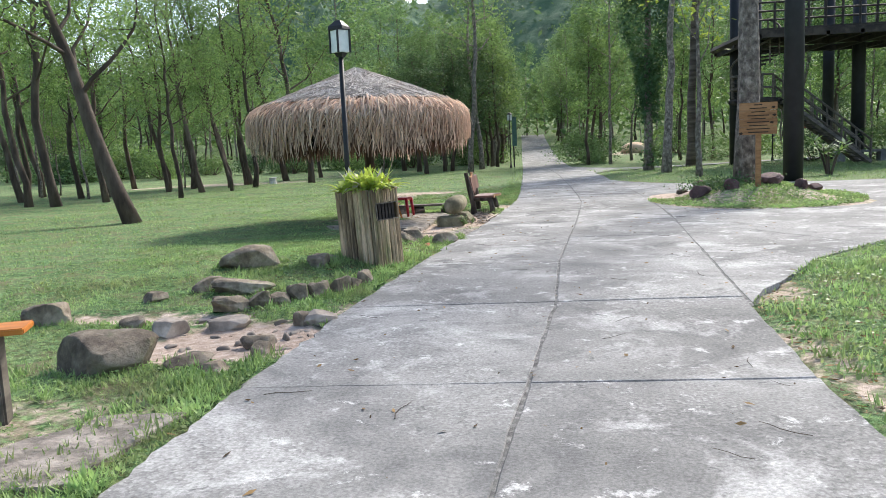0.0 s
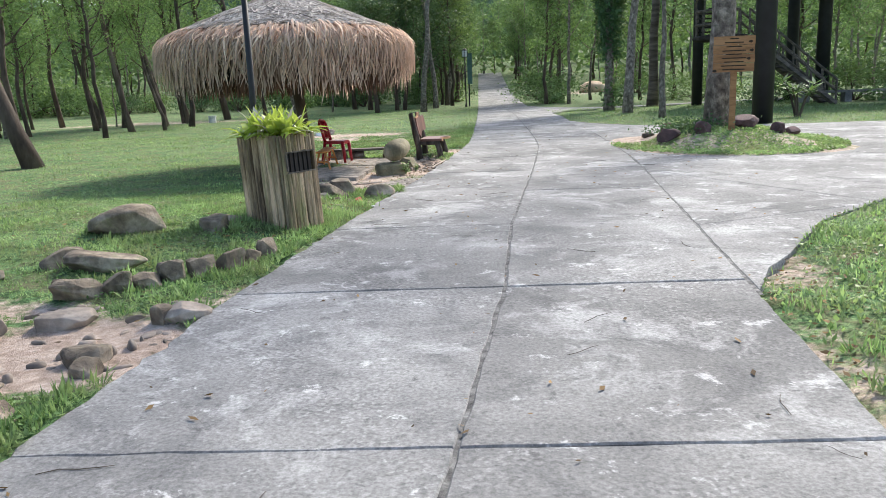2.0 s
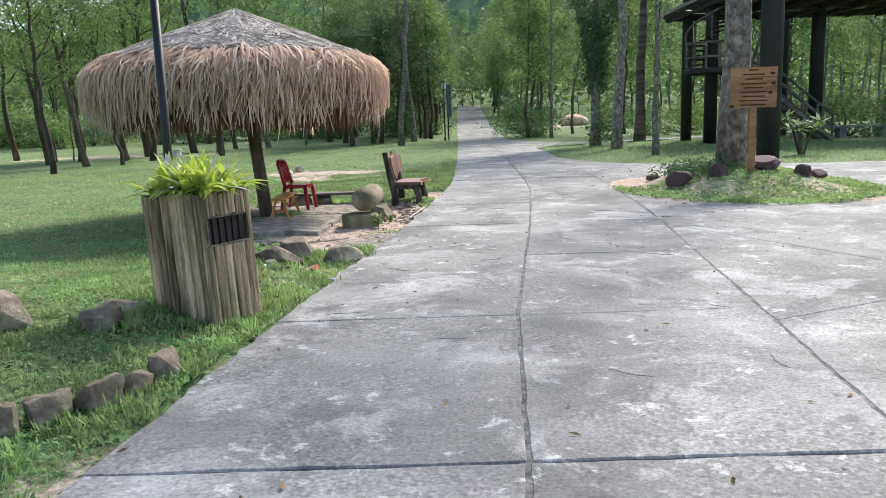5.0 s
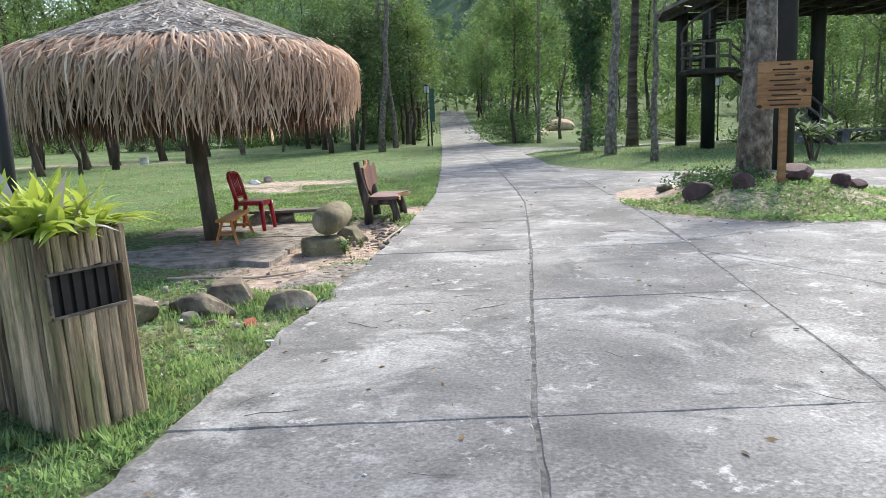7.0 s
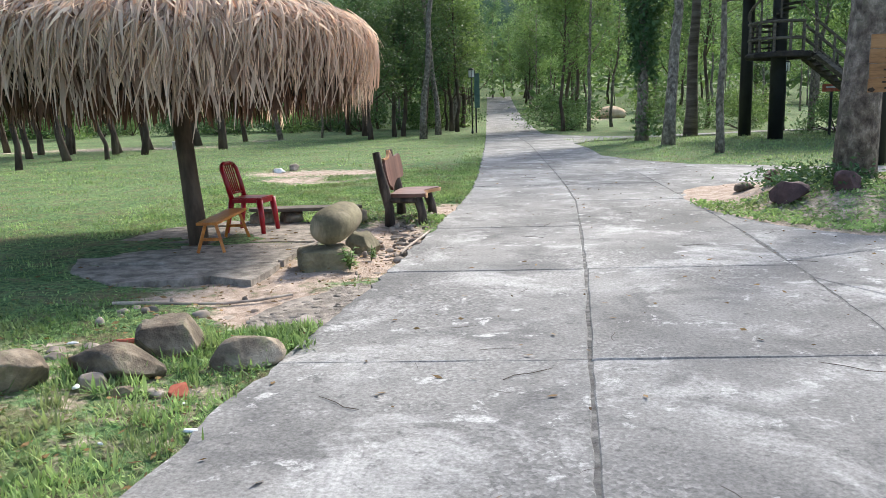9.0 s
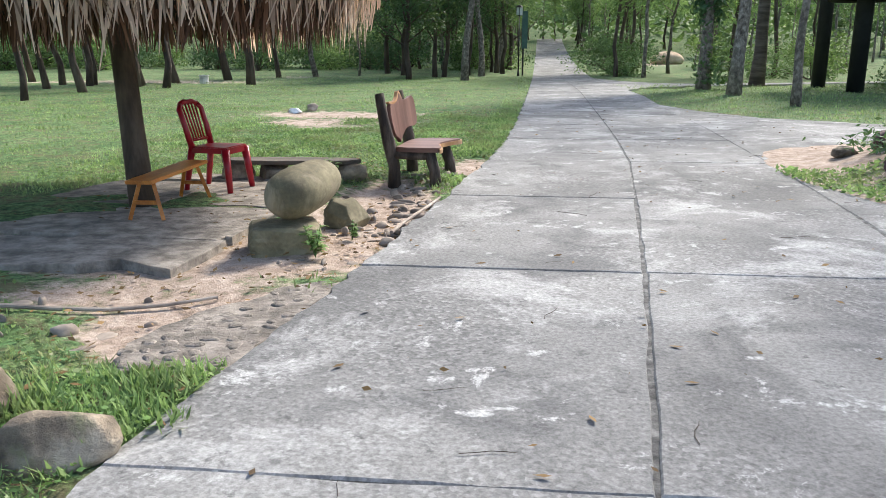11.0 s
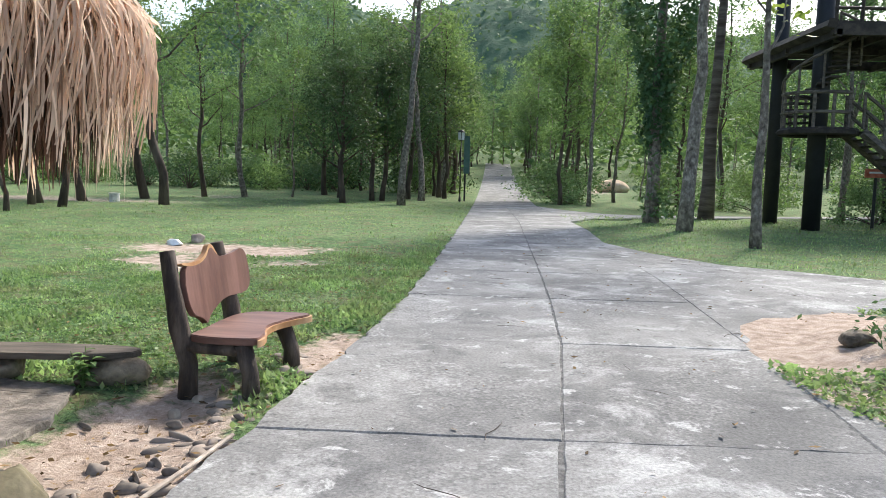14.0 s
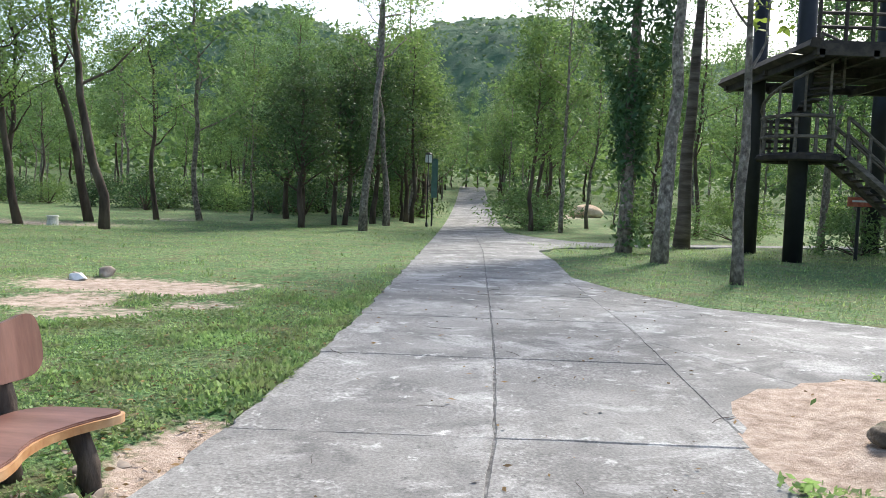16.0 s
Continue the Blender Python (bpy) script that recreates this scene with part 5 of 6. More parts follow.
def build_weed(at, size, seed):
    r = random.Random(seed)
    w = thing("weed", at, 0, "small bright-green leafy weed growing in bare soil", "plant")
    for k in range(8):
        a, tall = r.uniform(0, 6.28), size * r.uniform(0.5, 1.1)
        tip = Vector((0.35 * tall * math.cos(a), 0.35 * tall * math.sin(a), tall))
        part("stalk", Geo().tube([(0, 0, -0.01), tip * 0.5 + Vector((0, 0, 0.01)), tip], [0.004, 0.003, 0.002], 5), LEAF_LIGHT, w)
        for m in range(7):
            b, l = m * 2.3 + r.uniform(-0.4, 0.4), size * r.uniform(0.25, 0.42)
            d = Vector((math.cos(b), math.sin(b), 0))
            sd = Vector((-d.y, d.x, 0))
            root = tip * (0.3 + 0.1 * m)
            vs = []
            for i in range(4):
                q = i / 3
                c = root + d * (l * q) + Vector((0, 0, l * (q * 0.5 - 0.6 * q * q)))
                wd = l * 0.26 * (0.25 + 2.4 * q * (1 - q)) * (1 - q ** 4) + 0.001
                vs += [c + sd * wd, c - Vector((0, 0, wd * 0.4)), c - sd * wd]
            part("leaf", Geo().add(vs, [(3 * i + j, 3 * i + j + 1, 3 * i + j + 4, 3 * i + j + 3) for i in range(3) for j in (0, 1)]), CLOVER, w, smooth=True)


build_weed((-0.42, 11.22, height(-0.42, 11.22)), 0.2, 3)
build_weed((-0.3, 11.75, height(-0.3, 11.75)), 0.12, 4)
build_weed((-1.0, 13.95, height(-1.0, 13.95)), 0.22, 5)
rock((-1.4, 8.9), (0.17, 0.1, 0.1), 15, BRICK, 95, "brick_shard", "broken piece of red brick in the verge", square=7, rough=0.12)
rock((-0.77, 8.12), (0.12, 0.09, 0.09), 50, BRICK, 96, "brick_shard", "broken piece of orange brick in the verge", square=7, rough=0.12)
stump = thing("white_stump", (-12.4, 38.6, height(-12.4, 38.6)), 10, "short white-painted concrete stump on the lawn", "stump")
part("body", Geo().tube([(0, 0, -0.05), (0, 0, 0.2), (0, 0, 0.3)], [0.2, 0.19, 0.18], 14), WHITEPAINT, stump, smooth=False)
part("top", Geo().tube([(0, 0, 0.3), (0, 0, 0.34)], [0.22, 0.21], 14), WHITEPAINT, stump)

# flagstone floor under the parasol
floor_ = thing("flagstone_floor", (0, 0, 0), label="uneven dark grey flagstone floor under the parasol", category="paving", kind="structure")
FLOOR_OUT = [(-3.35, 12.3), (-2.9, 11.15), (-2.3, 10.66), (-1.75, 10.75), (-1.55, 10.9), (-1.15, 10.72), (-1.05, 11.9), (-0.85, 13.3), (-1.0, 13.9), (-2.4, 14.2), (-3.1, 13.7)]
rg = random.Random(8)
for i in range(-2, 3):
    for j in range(-2, 3):
        sh = 0.7 * (j % 2)
        c0 = [(-2.9 + 1.75 * i + sh + 0.1 * j, 11.5 + 1.15 * j), (-2.9 + 1.75 * (i + 1) + sh + 0.1 * j, 11.4 + 1.15 * j), (-2.9 + 1.75 * (i + 1) + sh + 0.1 * j + 0.15, 11.4 + 1.15 * (j + 1)), (-2.9 + 1.75 * i + sh + 0.1 * j + 0.15, 11.5 + 1.15 * (j + 1))]
        cx, cy = sum(p[0] for p in c0) / 4, sum(p[1] for p in c0) / 4
        c0 = [(cx + (x - cx) * 0.99, cy + (y - cy) * 0.985) for x, y in c0]
        poly = clip(FLOOR_OUT, c0)
        if len(poly) > 2 and abs(sum(p[0] * q[1] - q[0] * p[1] for p, q in zip(poly, poly[1:] + poly[:1]))) > 0.06:
            part("flagstone", prism_at(ragged(poly, 0.09, 0.03, 9.0), 0.1, (rg.uniform(-.01, .01), rg.uniform(-.01, .01), 0.012 + rg.uniform(-.008, .008))), FLAG, floor_)
side_flags = thing("flagstone_patch", (0, 0, 0), label="flat worn flagstones sunk in the grass verge", category="paving", kind="structure")
for poly, z in (([(-2.1, -0.1), (-1.5, 0.0), (-1.45, 0.5), (-1.35, 0.95), (-1.8, 0.9), (-2.1, 0.4)], 0.006),):
    part("flagstone", prism_at(ragged(poly, 0.08, 0.05, 2.0), 0.08, (0, 0, z)), FLAG, side_flags)

cobbles = thing("cobbled_strip", (0, 0, 0), label="strip of flat grey cobbles set in worn mortar beside the path", category="paving", kind="structure")
strip = [(lerp_line(LEFT, y) - 0.02, y) for y in (9.35, 9.8, 10.3, 10.75)] + [(lerp_line(LEFT, 10.5) - 0.28, 10.5), (lerp_line(LEFT, 10.0) - 0.5, 10.05), (lerp_line(LEFT, 9.6) - 0.62, 9.6), (lerp_line(LEFT, 9.35) - 0.45, 9.3)]
part("mortar_bed", prism_at(ragged(strip, 0.08, 0.05, 2.0), 0.09, (0, 0, -0.022)), FLAG, cobbles)
cob = random.Random(77)
COB = [rock_mesh("cobble", (0.105, 0.085, 0.03), 340 + k, FLAG, 2.8, 0.2, 2) for k in range(5)]
for j in range(16):
    for i in range(8):
        y = 9.36 + 0.085 * j + cob.uniform(-0.015, 0.015)
        x = lerp_line(LEFT, y) - 0.07 - 0.1 * i - 0.05 * (j % 2) + cob.uniform(-0.015, 0.015)
        if lerp_line(LEFT, y) - x < 0.56 - 0.38 * max(0.0, y - 9.7) - 0.3 * max(0.0, 9.5 - y) and cob.random() < 0.88:
            c = part("cobble", COB[(i + 3 * j) % 5], FLAG, cobbles)
            c.location, c.rotation_euler = (x, y, -0.0455 + cob.uniform(-0.004, 0.004)), (0, 0, cob.uniform(0, 6.28))
            c.scale = (cob.uniform(0.6, 1.15), cob.uniform(0.7, 1.1), 1.0)


# ---- tower and walkway ----
def build_tower():
    t = thing("lookout_tower", (11.28, 33.0, 0), 0, "dark timber lookout walkway on black columns with stairs", "tower")
    cols = [(-2.48, -11.95, 11.5, 0.28), (0, 0, 9.5, 0.26), (0.13, 3.64, 9.5, 0.24), (5.53, 2.8, 9.5, 0.3), (10.5, 4.5, 9.5, 0.3), (5.6, 6.5, 9.5, 0.28)]
    for x, y, h, r in cols:
        part("column", Geo().tube([(x, y, -0.1), (x, y, h * 0.5), (x, y, h)], [r, r * 0.97, r * 0.94], 18), BLACKPAINT, t, smooth=True)
    # round landing
    n = 14
    for k in range(7):
        y = -0.9 + 0.3 * k
        w = math.sqrt(max(0.05, 1.0 ** 2 - y * y))
        part("landing_board", Geo().box((0, y, 2.95), (2 * w, 0.28, 0.06)), DECK, t)
    part("landing_rim", Geo().tube([(1.03 * math.cos(2 * math.pi * k / n), 1.03 * math.sin(2 * math.pi * k / n), 2.86) for k in range(n + 1)], [0.11] * (n + 1), 6), DECK, t)
    for k in range(9):
        a = 2 * math.pi * (k + 2) / 12
        part("landing_post", Geo().tube([(0.98 * math.cos(a), 0.98 * math.sin(a), 2.9), (0.98 * math.cos(a), 0.98 * math.sin(a), 4.0)], [0.05, 0.05], 6), GREYWOOD, t)
    for z in (3.4, 3.95):
        part("landing_rail", Geo().tube([(1.0 * math.cos(2 * math.pi * (k / 2 + 2) / 12), 1.0 * math.sin(2 * math.pi * (k / 2 + 2) / 12), z) for k in range(17)], [0.05] * 17, 6), GREYWOOD, t)
    # winding stair up to the deck
    for k in range(15):
        a = 2.4 + k * 0.33
        m = Matrix.Rotation(a, 4, "Z")
        part("winder_tread", Geo().box(m @ Vector((0.62, 0, 3.15 + k * 0.175)), (0.72, 0.3, 0.05), m), DECK, t)
    part("winder_rail", Geo().tube([(1.02 * math.cos(2.4 + k * 0.33), 1.02 * math.sin(2.4 + k * 0.33), 4.0 + k * 0.175) for k in range(15)], [0.045] * 15, 6), GREYWOOD, t)
    for k in range(0, 15, 2):
        a = 2.4 + k * 0.33
        part("winder_post", Geo().tube([(1.0 * math.cos(a), 1.0 * math.sin(a), 3.0 + k * 0.175), (1.0 * math.cos(a), 1.0 * math.sin(a), 4.05 + k * 0.175)], [0.035, 0.035], 6), GREYWOOD, t)
    # straight flight down
    x0, x1, z0 = 0.95, 4.6, 2.95
    for y in (-0.75, 0.35):
        part("stringer", Geo().tube([(x0, y, z0 - 0.1), (x1, y, 0.0)], [0.13, 0.13], 4), GREYWOOD, t)
        for dz in (0.55, 1.0):
            part("handrail", Geo().tube([(x0, y, z0 + dz), (x1, y, dz)], [0.05, 0.05], 6), GREYWOOD, t)
        for k in range(7):
            s = k / 6
            x = x0 + (x1 - x0) * s
            part("baluster", Geo().tube([(x, y, (1 - s) * z0), (x, y, (1 - s) * z0 + 1.03)], [0.045, 0.045], 6), GREYWOOD, t)
    for k in range(16):
        s = (k + 0.5) / 16
        part("tread", Geo().box((x0 + (x1 - x0) * s, -0.2, z0 * (1 - s)), (0.28, 1.1, 0.045)), DECK, t)
    # upper deck with rail
    for k in range(14):
        part("deck_board", Geo().box((5.75, -1.5 + 0.46 * k, 5.72), (12.4, 0.43, 0.07)), DECK, t)
    for y in (-1.7, 1.6, 4.9):
        part("deck_beam", Geo().box((5.75, y, 5.52), (12.5, 0.2, 0.3)), DECK, t)
    for k in range(10):
        part("deck_joist", Geo().box((-0.35 + 1.36 * k, 1.6, 5.42), (0.14, 6.8, 0.2)), DECK, t)
    for k in range(19):
        x = -0.4 + 0.68 * k
        part("rail_post", Geo().tube([(x, -1.65, 5.7), (x, -1.65, 6.8)], [0.05, 0.05], 6), DECK, t)
    for z in (6.1, 6.45, 6.8):
        part("rail", Geo().tube([(-0.45, -1.65, z), (11.9, -1.65, z)], [0.045, 0.045], 6), DECK, t)
    part("fascia", Geo().tube([(-0.8, -2.4, 5.55), (-0.5, -1.7, 5.65), (-0.5, 5.2, 5.65)], [0.16, 0.16, 0.16], 4), DECK, t)


build_tower()
wallb = thing("low_bench_wall", (17.5, 34.8, 0), 3, "low pale concrete bench beside the tower", "bench")
part("top", Geo().box((0, 0, 0.45), (4.2, 0.5, 0.1)), CONCRETE, wallb, bevel=0.01)
for x in (-1.9, 0, 1.9):
    part("support", Geo().box((x, 0, 0.19), (0.3, 0.42, 0.42)), CONCRETE, wallb)


def build_shrub(at, s, seed):
    r = random.Random(seed)
    ob = thing("shrub", (at[0], at[1], height(*at)), 0, "young shrub with long whorled green leaves", "shrub")
    tips = []
    for k in range(5):
        a = k * 1.3
        e = Vector((0.55 * math.cos(a), 0.55 * math.sin(a), r.uniform(0.9, 1.9))) * s
        part("stem", Geo().tube([(0.05 * math.cos(a), 0.05 * math.sin(a), -0.05), e * 0.5 + Vector((0, 0, 0.1)), e], [0.04, 0.03, 0.015], 6), BARK, ob)
        tips += [e, e * 0.75, e * 0.9]
    nr = np.random.default_rng(seed)
    cen, al, ac = [], [], []
    for tp in tips:
        for k in range(9):
            a = r.uniform(0, 6.28)
            d = Vector((math.cos(a), math.sin(a), r.uniform(-0.3, 0.7))).normalized()
            l = r.uniform(0.14, 0.24)
            cen.append(tuple(tp + d * l))
            al.append(tuple(d * l))
            ac.append(tuple(d.cross(Vector((0, 0, 1))).normalized() * l * 0.25))
    part("foliage", quads_mesh("foliage", cen, al, ac, LEAF_MID), None, ob)


notice = thing("notice_board", (13.85, 34.6, height(13.85, 34.6)), -8, "small red notice board on a dark post by the trees", "sign")
part("post", Geo().tube([(0, 0, -0.05), (0, 0, 1.9)], [0.05, 0.05], 8), BLACKPAINT, notice)
red_panel = part("panel", Geo().box((0, -0.07, 1.75), (0.7, 0.04, 0.28)), BRICK, notice, "brick-red panel", bevel=0.006)
part("lettering", Geo().box((0, -0.094, 1.77), (0.45, 0.006, 0.055)), WHITEPAINT, red_panel, "white unreadable line of letters")
build_shrub((10.86, 23.7), 0.85, 4)
mound = rock((12.2, 73), (2.6, 2.2, 1.35), 0, SAND, 71, "sand_mound", "pale pinkish mound of sand among the trees", square=2, rough=0.07)


# ---- litter, pebbles, grass ----
lit = random.Random(21)
TWIG_MESH = []
for k in range(5):
    TWIG_MESH.append(Geo().tube([(x, 0.02 * math.sin(x * 20 + k) + lit.gauss(0, .008), 0.008) for x in (-0.14, -0.06, 0.02, 0.09, 0.15)], [0.0025, 0.003, 0.0028, 0.0025, 0.0012], 5).mesh("twig", TWIG))
for k in range(75):
    y = lit.uniform(-1.5, 24)
    x = lit.uniform(lerp_line(LEFT, y) + 0.1, lerp_line(RIGHT, y) + (0 if y < 8 else 1.5) - 0.1)
    o = solo("twig", TWIG_MESH[k % 5], None, (x, y, 0.003), lit.uniform(0, 180), "thin dry twig fallen on the concrete", "twig", "fallen twigs")
    q = lit.uniform(0.3, 1.1)
    o.scale = (q, q, q * 0.7)
cen, al, ac = [], [], []
for k in range(5200):
    y = lit.uniform(-2, 30)
    x = lit.uniform(lerp_line(LEFT, y) - 0.8, lerp_line(RIGHT, y) + 1.5)
    if k > 700:
        y = lit.uniform(-1.5, 9) if k < 2200 else lit.uniform(5, 24)
        x = lerp_line(RIGHT, y) + abs(lit.gauss(0, 0.8)) + 0.03 if k < 2200 else lerp_line(LEFT, y) - abs(lit.gauss(0, 1.3)) - 0.02
    a, l = lit.uniform(0, 6.28), lit.uniform(0.008, 0.036)
    d = Vector((math.cos(a), math.sin(a), lit.uniform(-0.2, 0.2)))
    if k > 700 and in_poly(x, y, JUNCTION):
        continue
    paved = lerp_line(LEFT, y) < x < lerp_line(RIGHT, y) or in_poly(x, y, JUNCTION)
    cen.append((x, y, 0.010 if paved else height(x, y) + 0.010))
    al.append(tuple(d * l))
    ac.append((-d.y * l * 0.35, d.x * l * 0.35, lit.uniform(-.005, .008)))
solo("fallen_leaves", quads_mesh("fallen_leaves", cen, al, ac, DRYLEAF), None, label="scattered brown fallen leaves on concrete", category="leaves", kind="stuff")
PEB = [rock_mesh("pebble", (0.1, 0.075, 0.055), 300 + k, PEBBLE, 2.4, 0.2, 2) for k in range(5)]
for k in range(298):
    if k < 190:
        y = lit.uniform(10.9, 15.2) if k < 80 else lit.uniform(11.9, 14.7)
        x = lerp_line(LEFT, y) - abs(lit.gauss(0, 0.3)) - 0.05
    elif k % 3 == 0:
        y = lit.uniform(9.3, 10.3)
        x = lit.uniform(-2.0, -0.85)
    else:
        y = lit.uniform(2.0, 3.7)
        x = lit.uniform(-2.4, lerp_line(LEFT, y) - 0.08)
    o = solo("pebble", PEB[k % 5], None, (x, y, height(x, y) - 0.03), lit.uniform(0, 360), "small angular stone on bare sandy soil", "stone", "loose stones")
    o.scale = [lit.uniform(0.25, 1.1) ** 1.5 * 1.45 * q for q in (lit.uniform(0.7, 1.6), 1.0, lit.uniform(0.4, 0.9))]
SCRAP = [rock_mesh("scrap", (0.1, 0.045, 0.02), 400 + k, LITTER, 2.4, 0.3, 2) for k in range(3)]
for k, (x, y, q) in enumerate([(-0.54, 7.66, 0.9), (-1.35, 7.2, 0.6), (-1.22, 8.02, 0.8), (-0.86, 7.5, 0.4), (-1.75, 9.0, 0.8), (-0.7, 8.0, 0.4), (-1.0, 6.95, 0.4), (0.25, 5.6, 0.25)]):
    o = solo("plastic_scrap", SCRAP[k % 3], None, (x, y, (height(x, y) if x < 0 else 0.0) + 0.004), 50 * k, "small crumpled white plastic scrap lying in the verge", "litter", "litter scraps")
    o.scale = (q, q, q)
stick = Geo().tube([(x, y, height(x, y) + 0.012) for x, y in ((-1.95, 9.95), (-1.7, 9.97), (-1.45, 10.0), (-1.2, 10.08), (-0.95, 10.2), (-0.72, 10.34))], [0.013, 0.013, 0.012, 0.012, 0.011, 0.009], 8)
solo("stick", stick, PEBBLE, (0, 0, 0), 0, "long bleached pale stick lying on bare soil", "stick")
pipe = Geo().tube([(lerp_line(LEFT, y) - 0.05 + 0.02 * math.sin(y * 3), y, 0.0) for y in (11.8, 12.1, 12.45, 12.8, 13.2)], [0.013, 0.013, 0.012, 0.012, 0.011], 8)
solo("pipe", pipe, PEBBLE, (0, 0, 0), 0, "thin pale pipe lying along the path edge", "pipe")


def build_grass():
    rng = np.random.default_rng(2)

    def blades(n, x0, x1, y0, y1, size, lean, slim=(0.07, 0.16)):
        x, y = rng.uniform(x0, x1, n), rng.uniform(y0, y1, n)
        left, right = np.interp(y, LEFT_A[:, 0], LEFT_A[:, 1]), np.interp(y, RIGHT_A[:, 0], RIGHT_A[:, 1])
        ok = ~(((x > left - 0.015) & (x < right + 0.02)) | inside_many(x, y, JUNCTION) | inside_many(x, y, FLOOR_OUT))
        x, y, left = x[ok], y[ok], left[ok]
        edge = np.minimum(np.minimum(x - x0, x1 - x), np.minimum(y - y0, y1 - y))
        near = (np.abs(x - left) < 0.6) | (rng.random(len(x)) < np.clip(edge / 1.6, 0, 1) ** 0.7)
        x, y, left = x[near], y[near], left[near]
        patchy = np.array([noise.noise(Vector((p, q, 5))) for p, q in zip(x * 1.1, y * 1.1)])
        ok = rng.random(len(x)) > bareness_many(x, y) * 1.35 + (0.34 - 0.62 * patchy) * 0.5
        x, y, left, patchy = x[ok], y[ok], left[ok], patchy[ok]
        m = len(x)
        z = np.array([height(p, q) for p, q in zip(x, y)])
        tall = 0.7 + 0.8 * np.maximum(0, patchy + 0.25) + np.where(left - x < 0.5, 0.3, 0)
        l = size * rng.uniform(0.5, 1.3, m) * tall
        an = rng.uniform(0, 2 * math.pi, m)
        ti = rng.uniform(0.2, lean, m)
        d = np.stack([np.cos(an) * np.sin(ti), np.sin(an) * np.sin(ti), np.cos(ti)], 1)
        w = np.stack([-np.sin(an), np.cos(an), np.zeros(m)], 1) * (l * rng.uniform(*slim, m))[:, None]
        c = np.stack([x, y, z - 0.006], 1) + d * (l / 2)[:, None]
        return c, d * (l / 2)[:, None], w

    def verge(n, y0, y1, size):
        c, a, w = blades(n, -2.6, 0.9, y0, y1, size, 1.2, (0.045, 0.10))
        near = np.array([lerp_line(LEFT, q[1]) - q[0] < 0.25 + 0.7 * max(0, noise.noise(Vector((q[0], q[1] * 1.3, 2))) + 0.2) for q in c])
        return c[near], a[near], w[near]

    def tufts(count, seed):
        r = np.random.default_rng(seed)
        cs, ds, ws = [], [], []
        spots = [(lerp_line(LEFT, y) - abs(r.normal()) * 0.4 - 0.05, y) for y in r.uniform(-1.2, 9.1, count)]
        spots += [(-1.26 + 0.44 * math.cos(a), 6.38 + 0.42 * math.sin(a)) for a in r.uniform(0, 6.28, 40)]
        spots += [(lerp_line(RIGHT, y) + abs(r.normal()) * 0.7 + 0.1, y) for y in r.uniform(-1, 3.3, 40)]
        for (bx, by, br) in ((-2.42, 1.9, 0.5), (-3.65, 3.4, 0.3), (-2.55, 5.75, 0.42), (-2.25, 4.6, 0.35), (-1.8, 5.85, 0.2), (-1.5, 4.3, 0.5), (-1.24, 8.4, 0.3), (-1.55, 8.12, 0.28), (-0.6, 8.82, 0.3), (-1.12, 8.95, 0.28)):
            spots += [(bx + br * math.cos(a), by + br * math.sin(a)) for a in r.uniform(0, 6.28, 12)]
        for x, y in spots:
            if bareness(x, y) > 0.6:
                continue
            z = height(x, y) - 0.01
            n = 26
            an, ti = r.uniform(0, 6.283, n), r.uniform(0.15, 1.25, n)
            l = r.uniform(0.045, 0.11, n) * r.uniform(0.7, 1.2)
            d = np.stack([np.cos(an) * np.sin(ti), np.sin(an) * np.sin(ti), np.cos(ti)], 1) * (l / 2)[:, None]
            cs.append(np.array([x, y, z]) + r.normal(size=(n, 3)) * (0.035, 0.035, 0) + d)
            ds.append(d)
            ws.append(np.stack([-np.sin(an), np.cos(an), np.zeros(n)], 1) * (l * r.uniform(0.045, 0.09, n))[:, None])
        return np.concatenate(cs), np.concatenate(ds), np.concatenate(ws)

    thin, broad = (0.04, 0.10), (0.2, 0.36)
    sets = [tufts(190, 6), verge(90000, -1.5, 9.3, 0.05), verge(25000, 14.5, 26, 0.045), blades(150000, -5.2, -0.2, -3.0, 10.2, 0.046, 1.4, thin), blades(60000, -6, 0.9, 9.5, 24, 0.042, 1.45, thin), blades(60000, -4.4, 0.9, 13.2, 22.5, 0.042, 1.5, broad),
            blades(46000, -3.4, -0.2, -3, 10.5, 0.034, 1.5, broad), blades(30000, 1.9, 6, -3, 9, 0.036, 1.5, broad), blades(85000, 1.9, 8, -4, 10, 0.05, 1.4, thin),
            blades(45000, -13, -2.5, 1, 26, 0.055, 1.4), blades(30000, 4, 17, 19, 38, 0.06, 1.4), blades(30000, -14, 1.2, 20, 46, 0.065, 1.45)]
    c, a, w = (np.concatenate([s[i] for s in sets]) for i in range(3))
    solo("grass", quads_mesh("grass", c, a, w, GRASS), None, label="short uneven green grass of the lawn and verges", category="grass", kind="stuff")
    cover = []
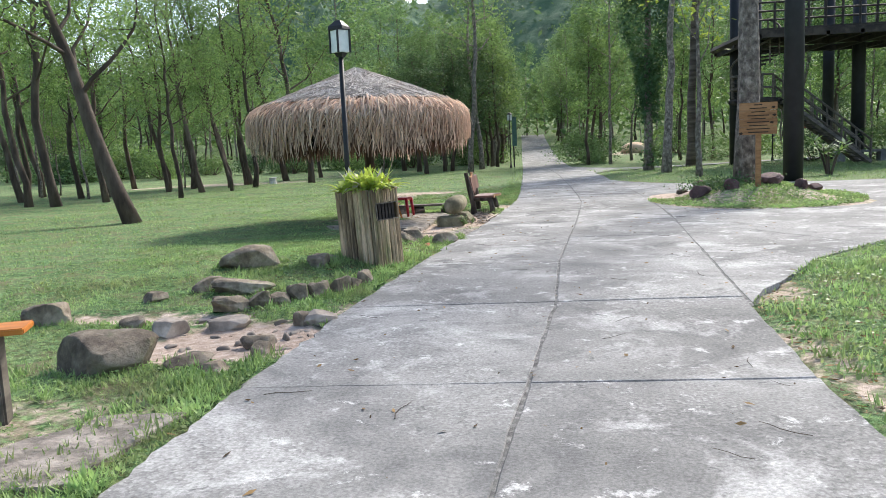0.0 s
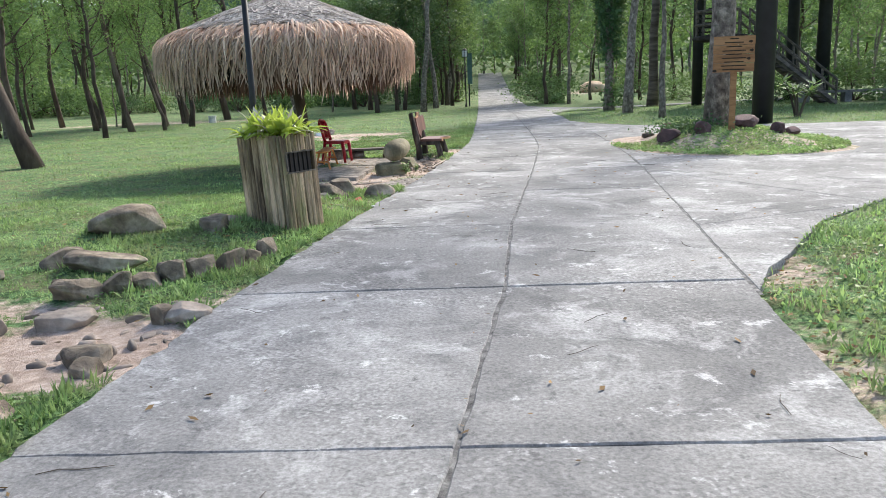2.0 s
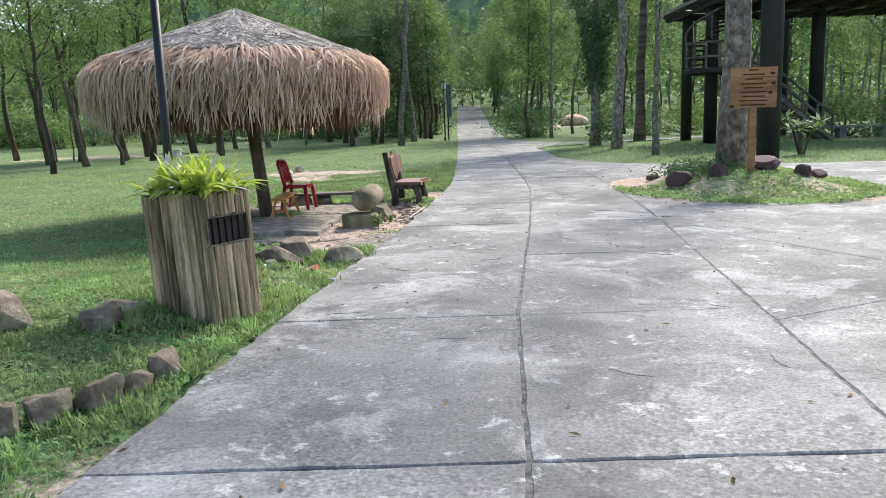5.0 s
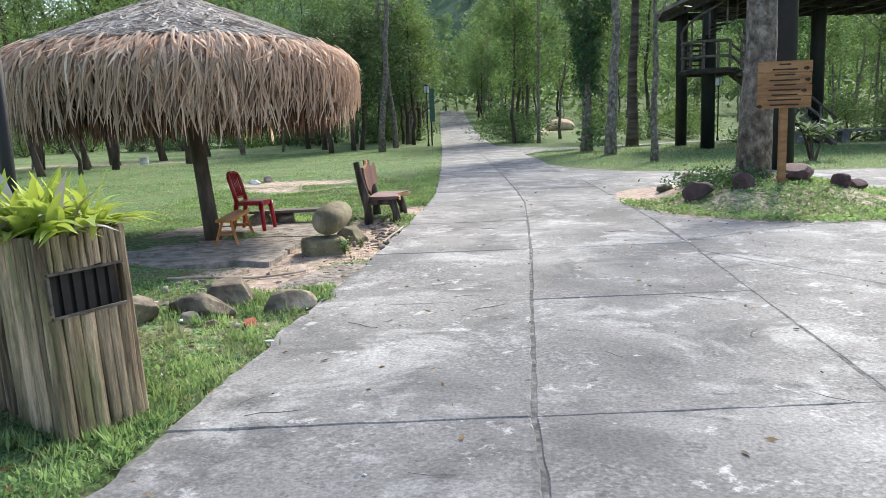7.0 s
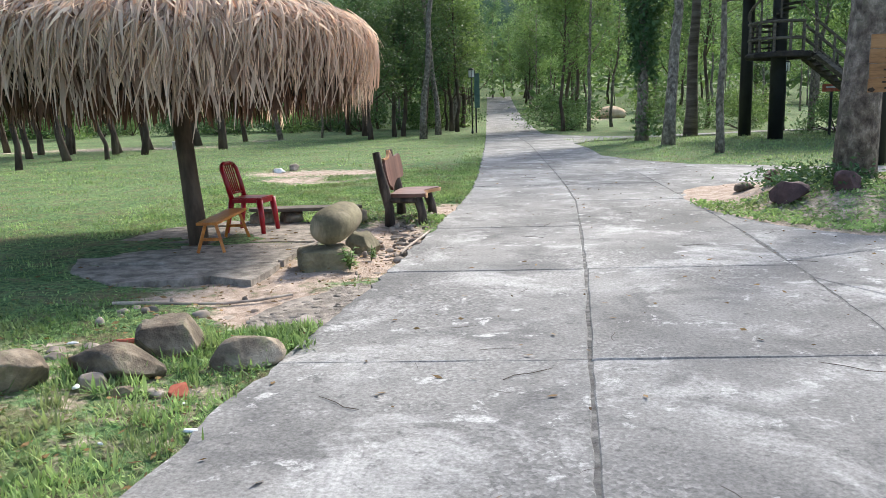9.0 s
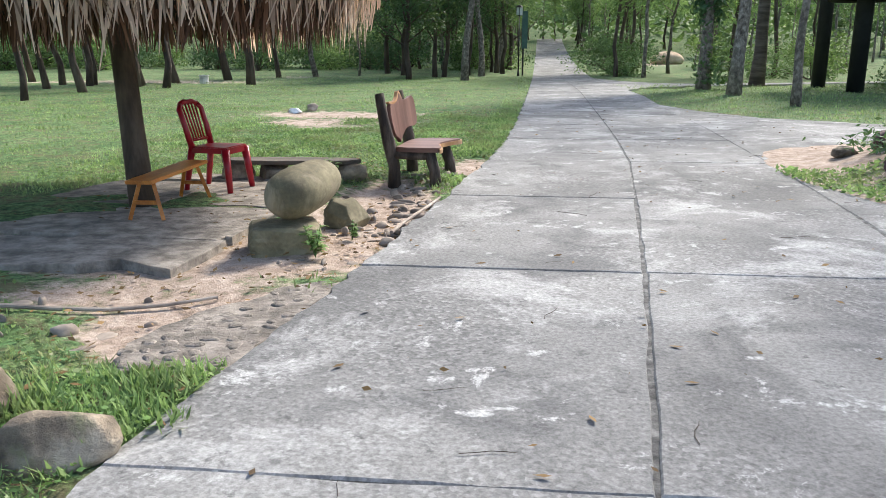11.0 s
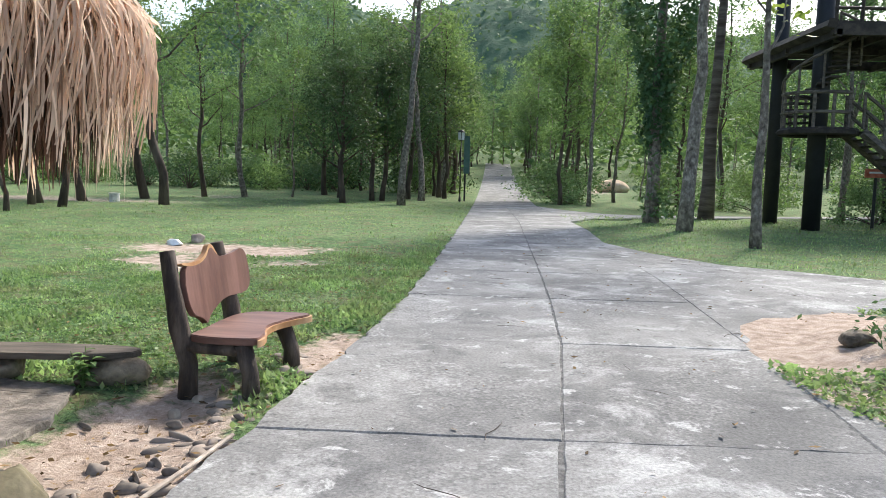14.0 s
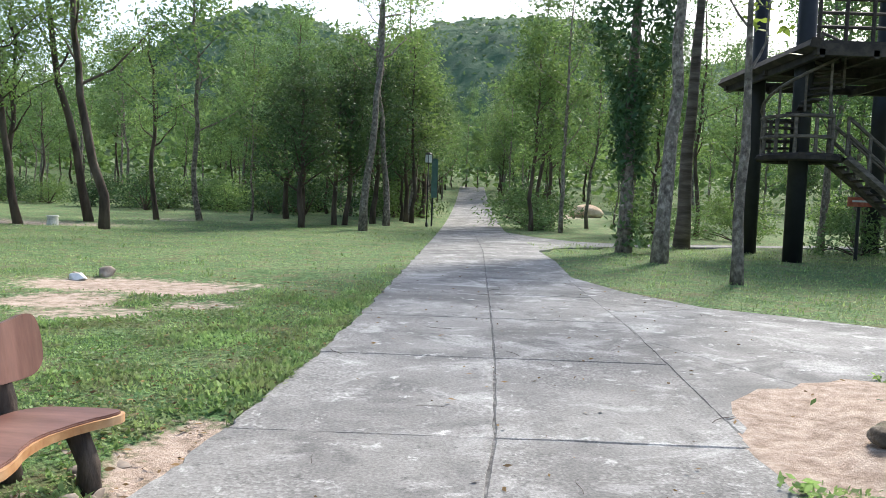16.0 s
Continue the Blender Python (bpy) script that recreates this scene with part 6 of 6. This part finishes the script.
    for x0, x1, y0, y1, n, size in ((-2.9, -0.2, -1.0, 9.6, 30000, 0.03), (-4.0, 0.8, 13.8, 22.0, 34000, 0.036), (2.1, 5.5, -1.5, 8.0, 14000, 0.032), (-5.5, -2.6, 2.0, 12.0, 16000, 0.032)):
        c, a, w = blades(n, x0, x1, y0, y1, size, 1.5)
        keep = np.array([noise.noise(Vector((q[0] * 1.9, q[1] * 1.9, 11))) > -0.05 for q in c])
        c = c[keep] + rng.normal(size=(keep.sum(), 3)) * (0.01, 0.01, 0.006) + (0, 0, 0.012)
        cen, al, ac = rand_leaves(rng, c, size, 0.0)
        cover.append((cen, al * (1, 1, 0.45), ac * (1.8, 1.8, 0.8)))
    solo("ground_cover", quads_mesh("ground_cover", *(np.concatenate([q[i] for q in cover]) for i in range(3)), CLOVER), None, label="low broad-leaved green weeds among the grass", category="plants", kind="stuff")
    n = 20000
    r, t = np.sqrt(rng.uniform(0.03, 1, n)), rng.uniform(0, 2 * math.pi, n)
    x, y = 5.75 + 2.2 * r * np.cos(t), 14.9 + 2.95 * r * np.sin(t)
    ok = (np.hypot((x - 4.3) / 1.5, (y - 16.7) / 1.9) > 0.95) & (np.hypot(x - 5.78, y - 15.3) > 0.35)
    x, y, r = x[ok], y[ok], r[ok]
    s = np.clip((1 - r - 0.15) / 0.65, 0, 1)
    z = 0.005 + 0.30 * s * s * (3 - 2 * s)
    solo("mound_plants", quads_mesh("mound_plants", *rand_leaves(rng, np.stack([x, y, z + 0.025 + 0.02 * rng.normal(size=len(x))], 1), 0.06, 0.0), GRASS), None, label="low green creeping plants on the mound", category="plants", kind="stuff")
    n = 2600
    p = np.stack([5.15 + 0.36 * rng.normal(size=n), 14.9 + 0.35 * rng.normal(size=n), 0.24 + np.abs(rng.normal(size=n)) * 0.11], 1)
    solo("creeper", quads_mesh("creeper", *rand_leaves(rng, p, 0.07, 0.1), LEAF_DARK), None, label="dark leafy creeper at the tree's foot", category="plants", kind="stuff")


build_grass()
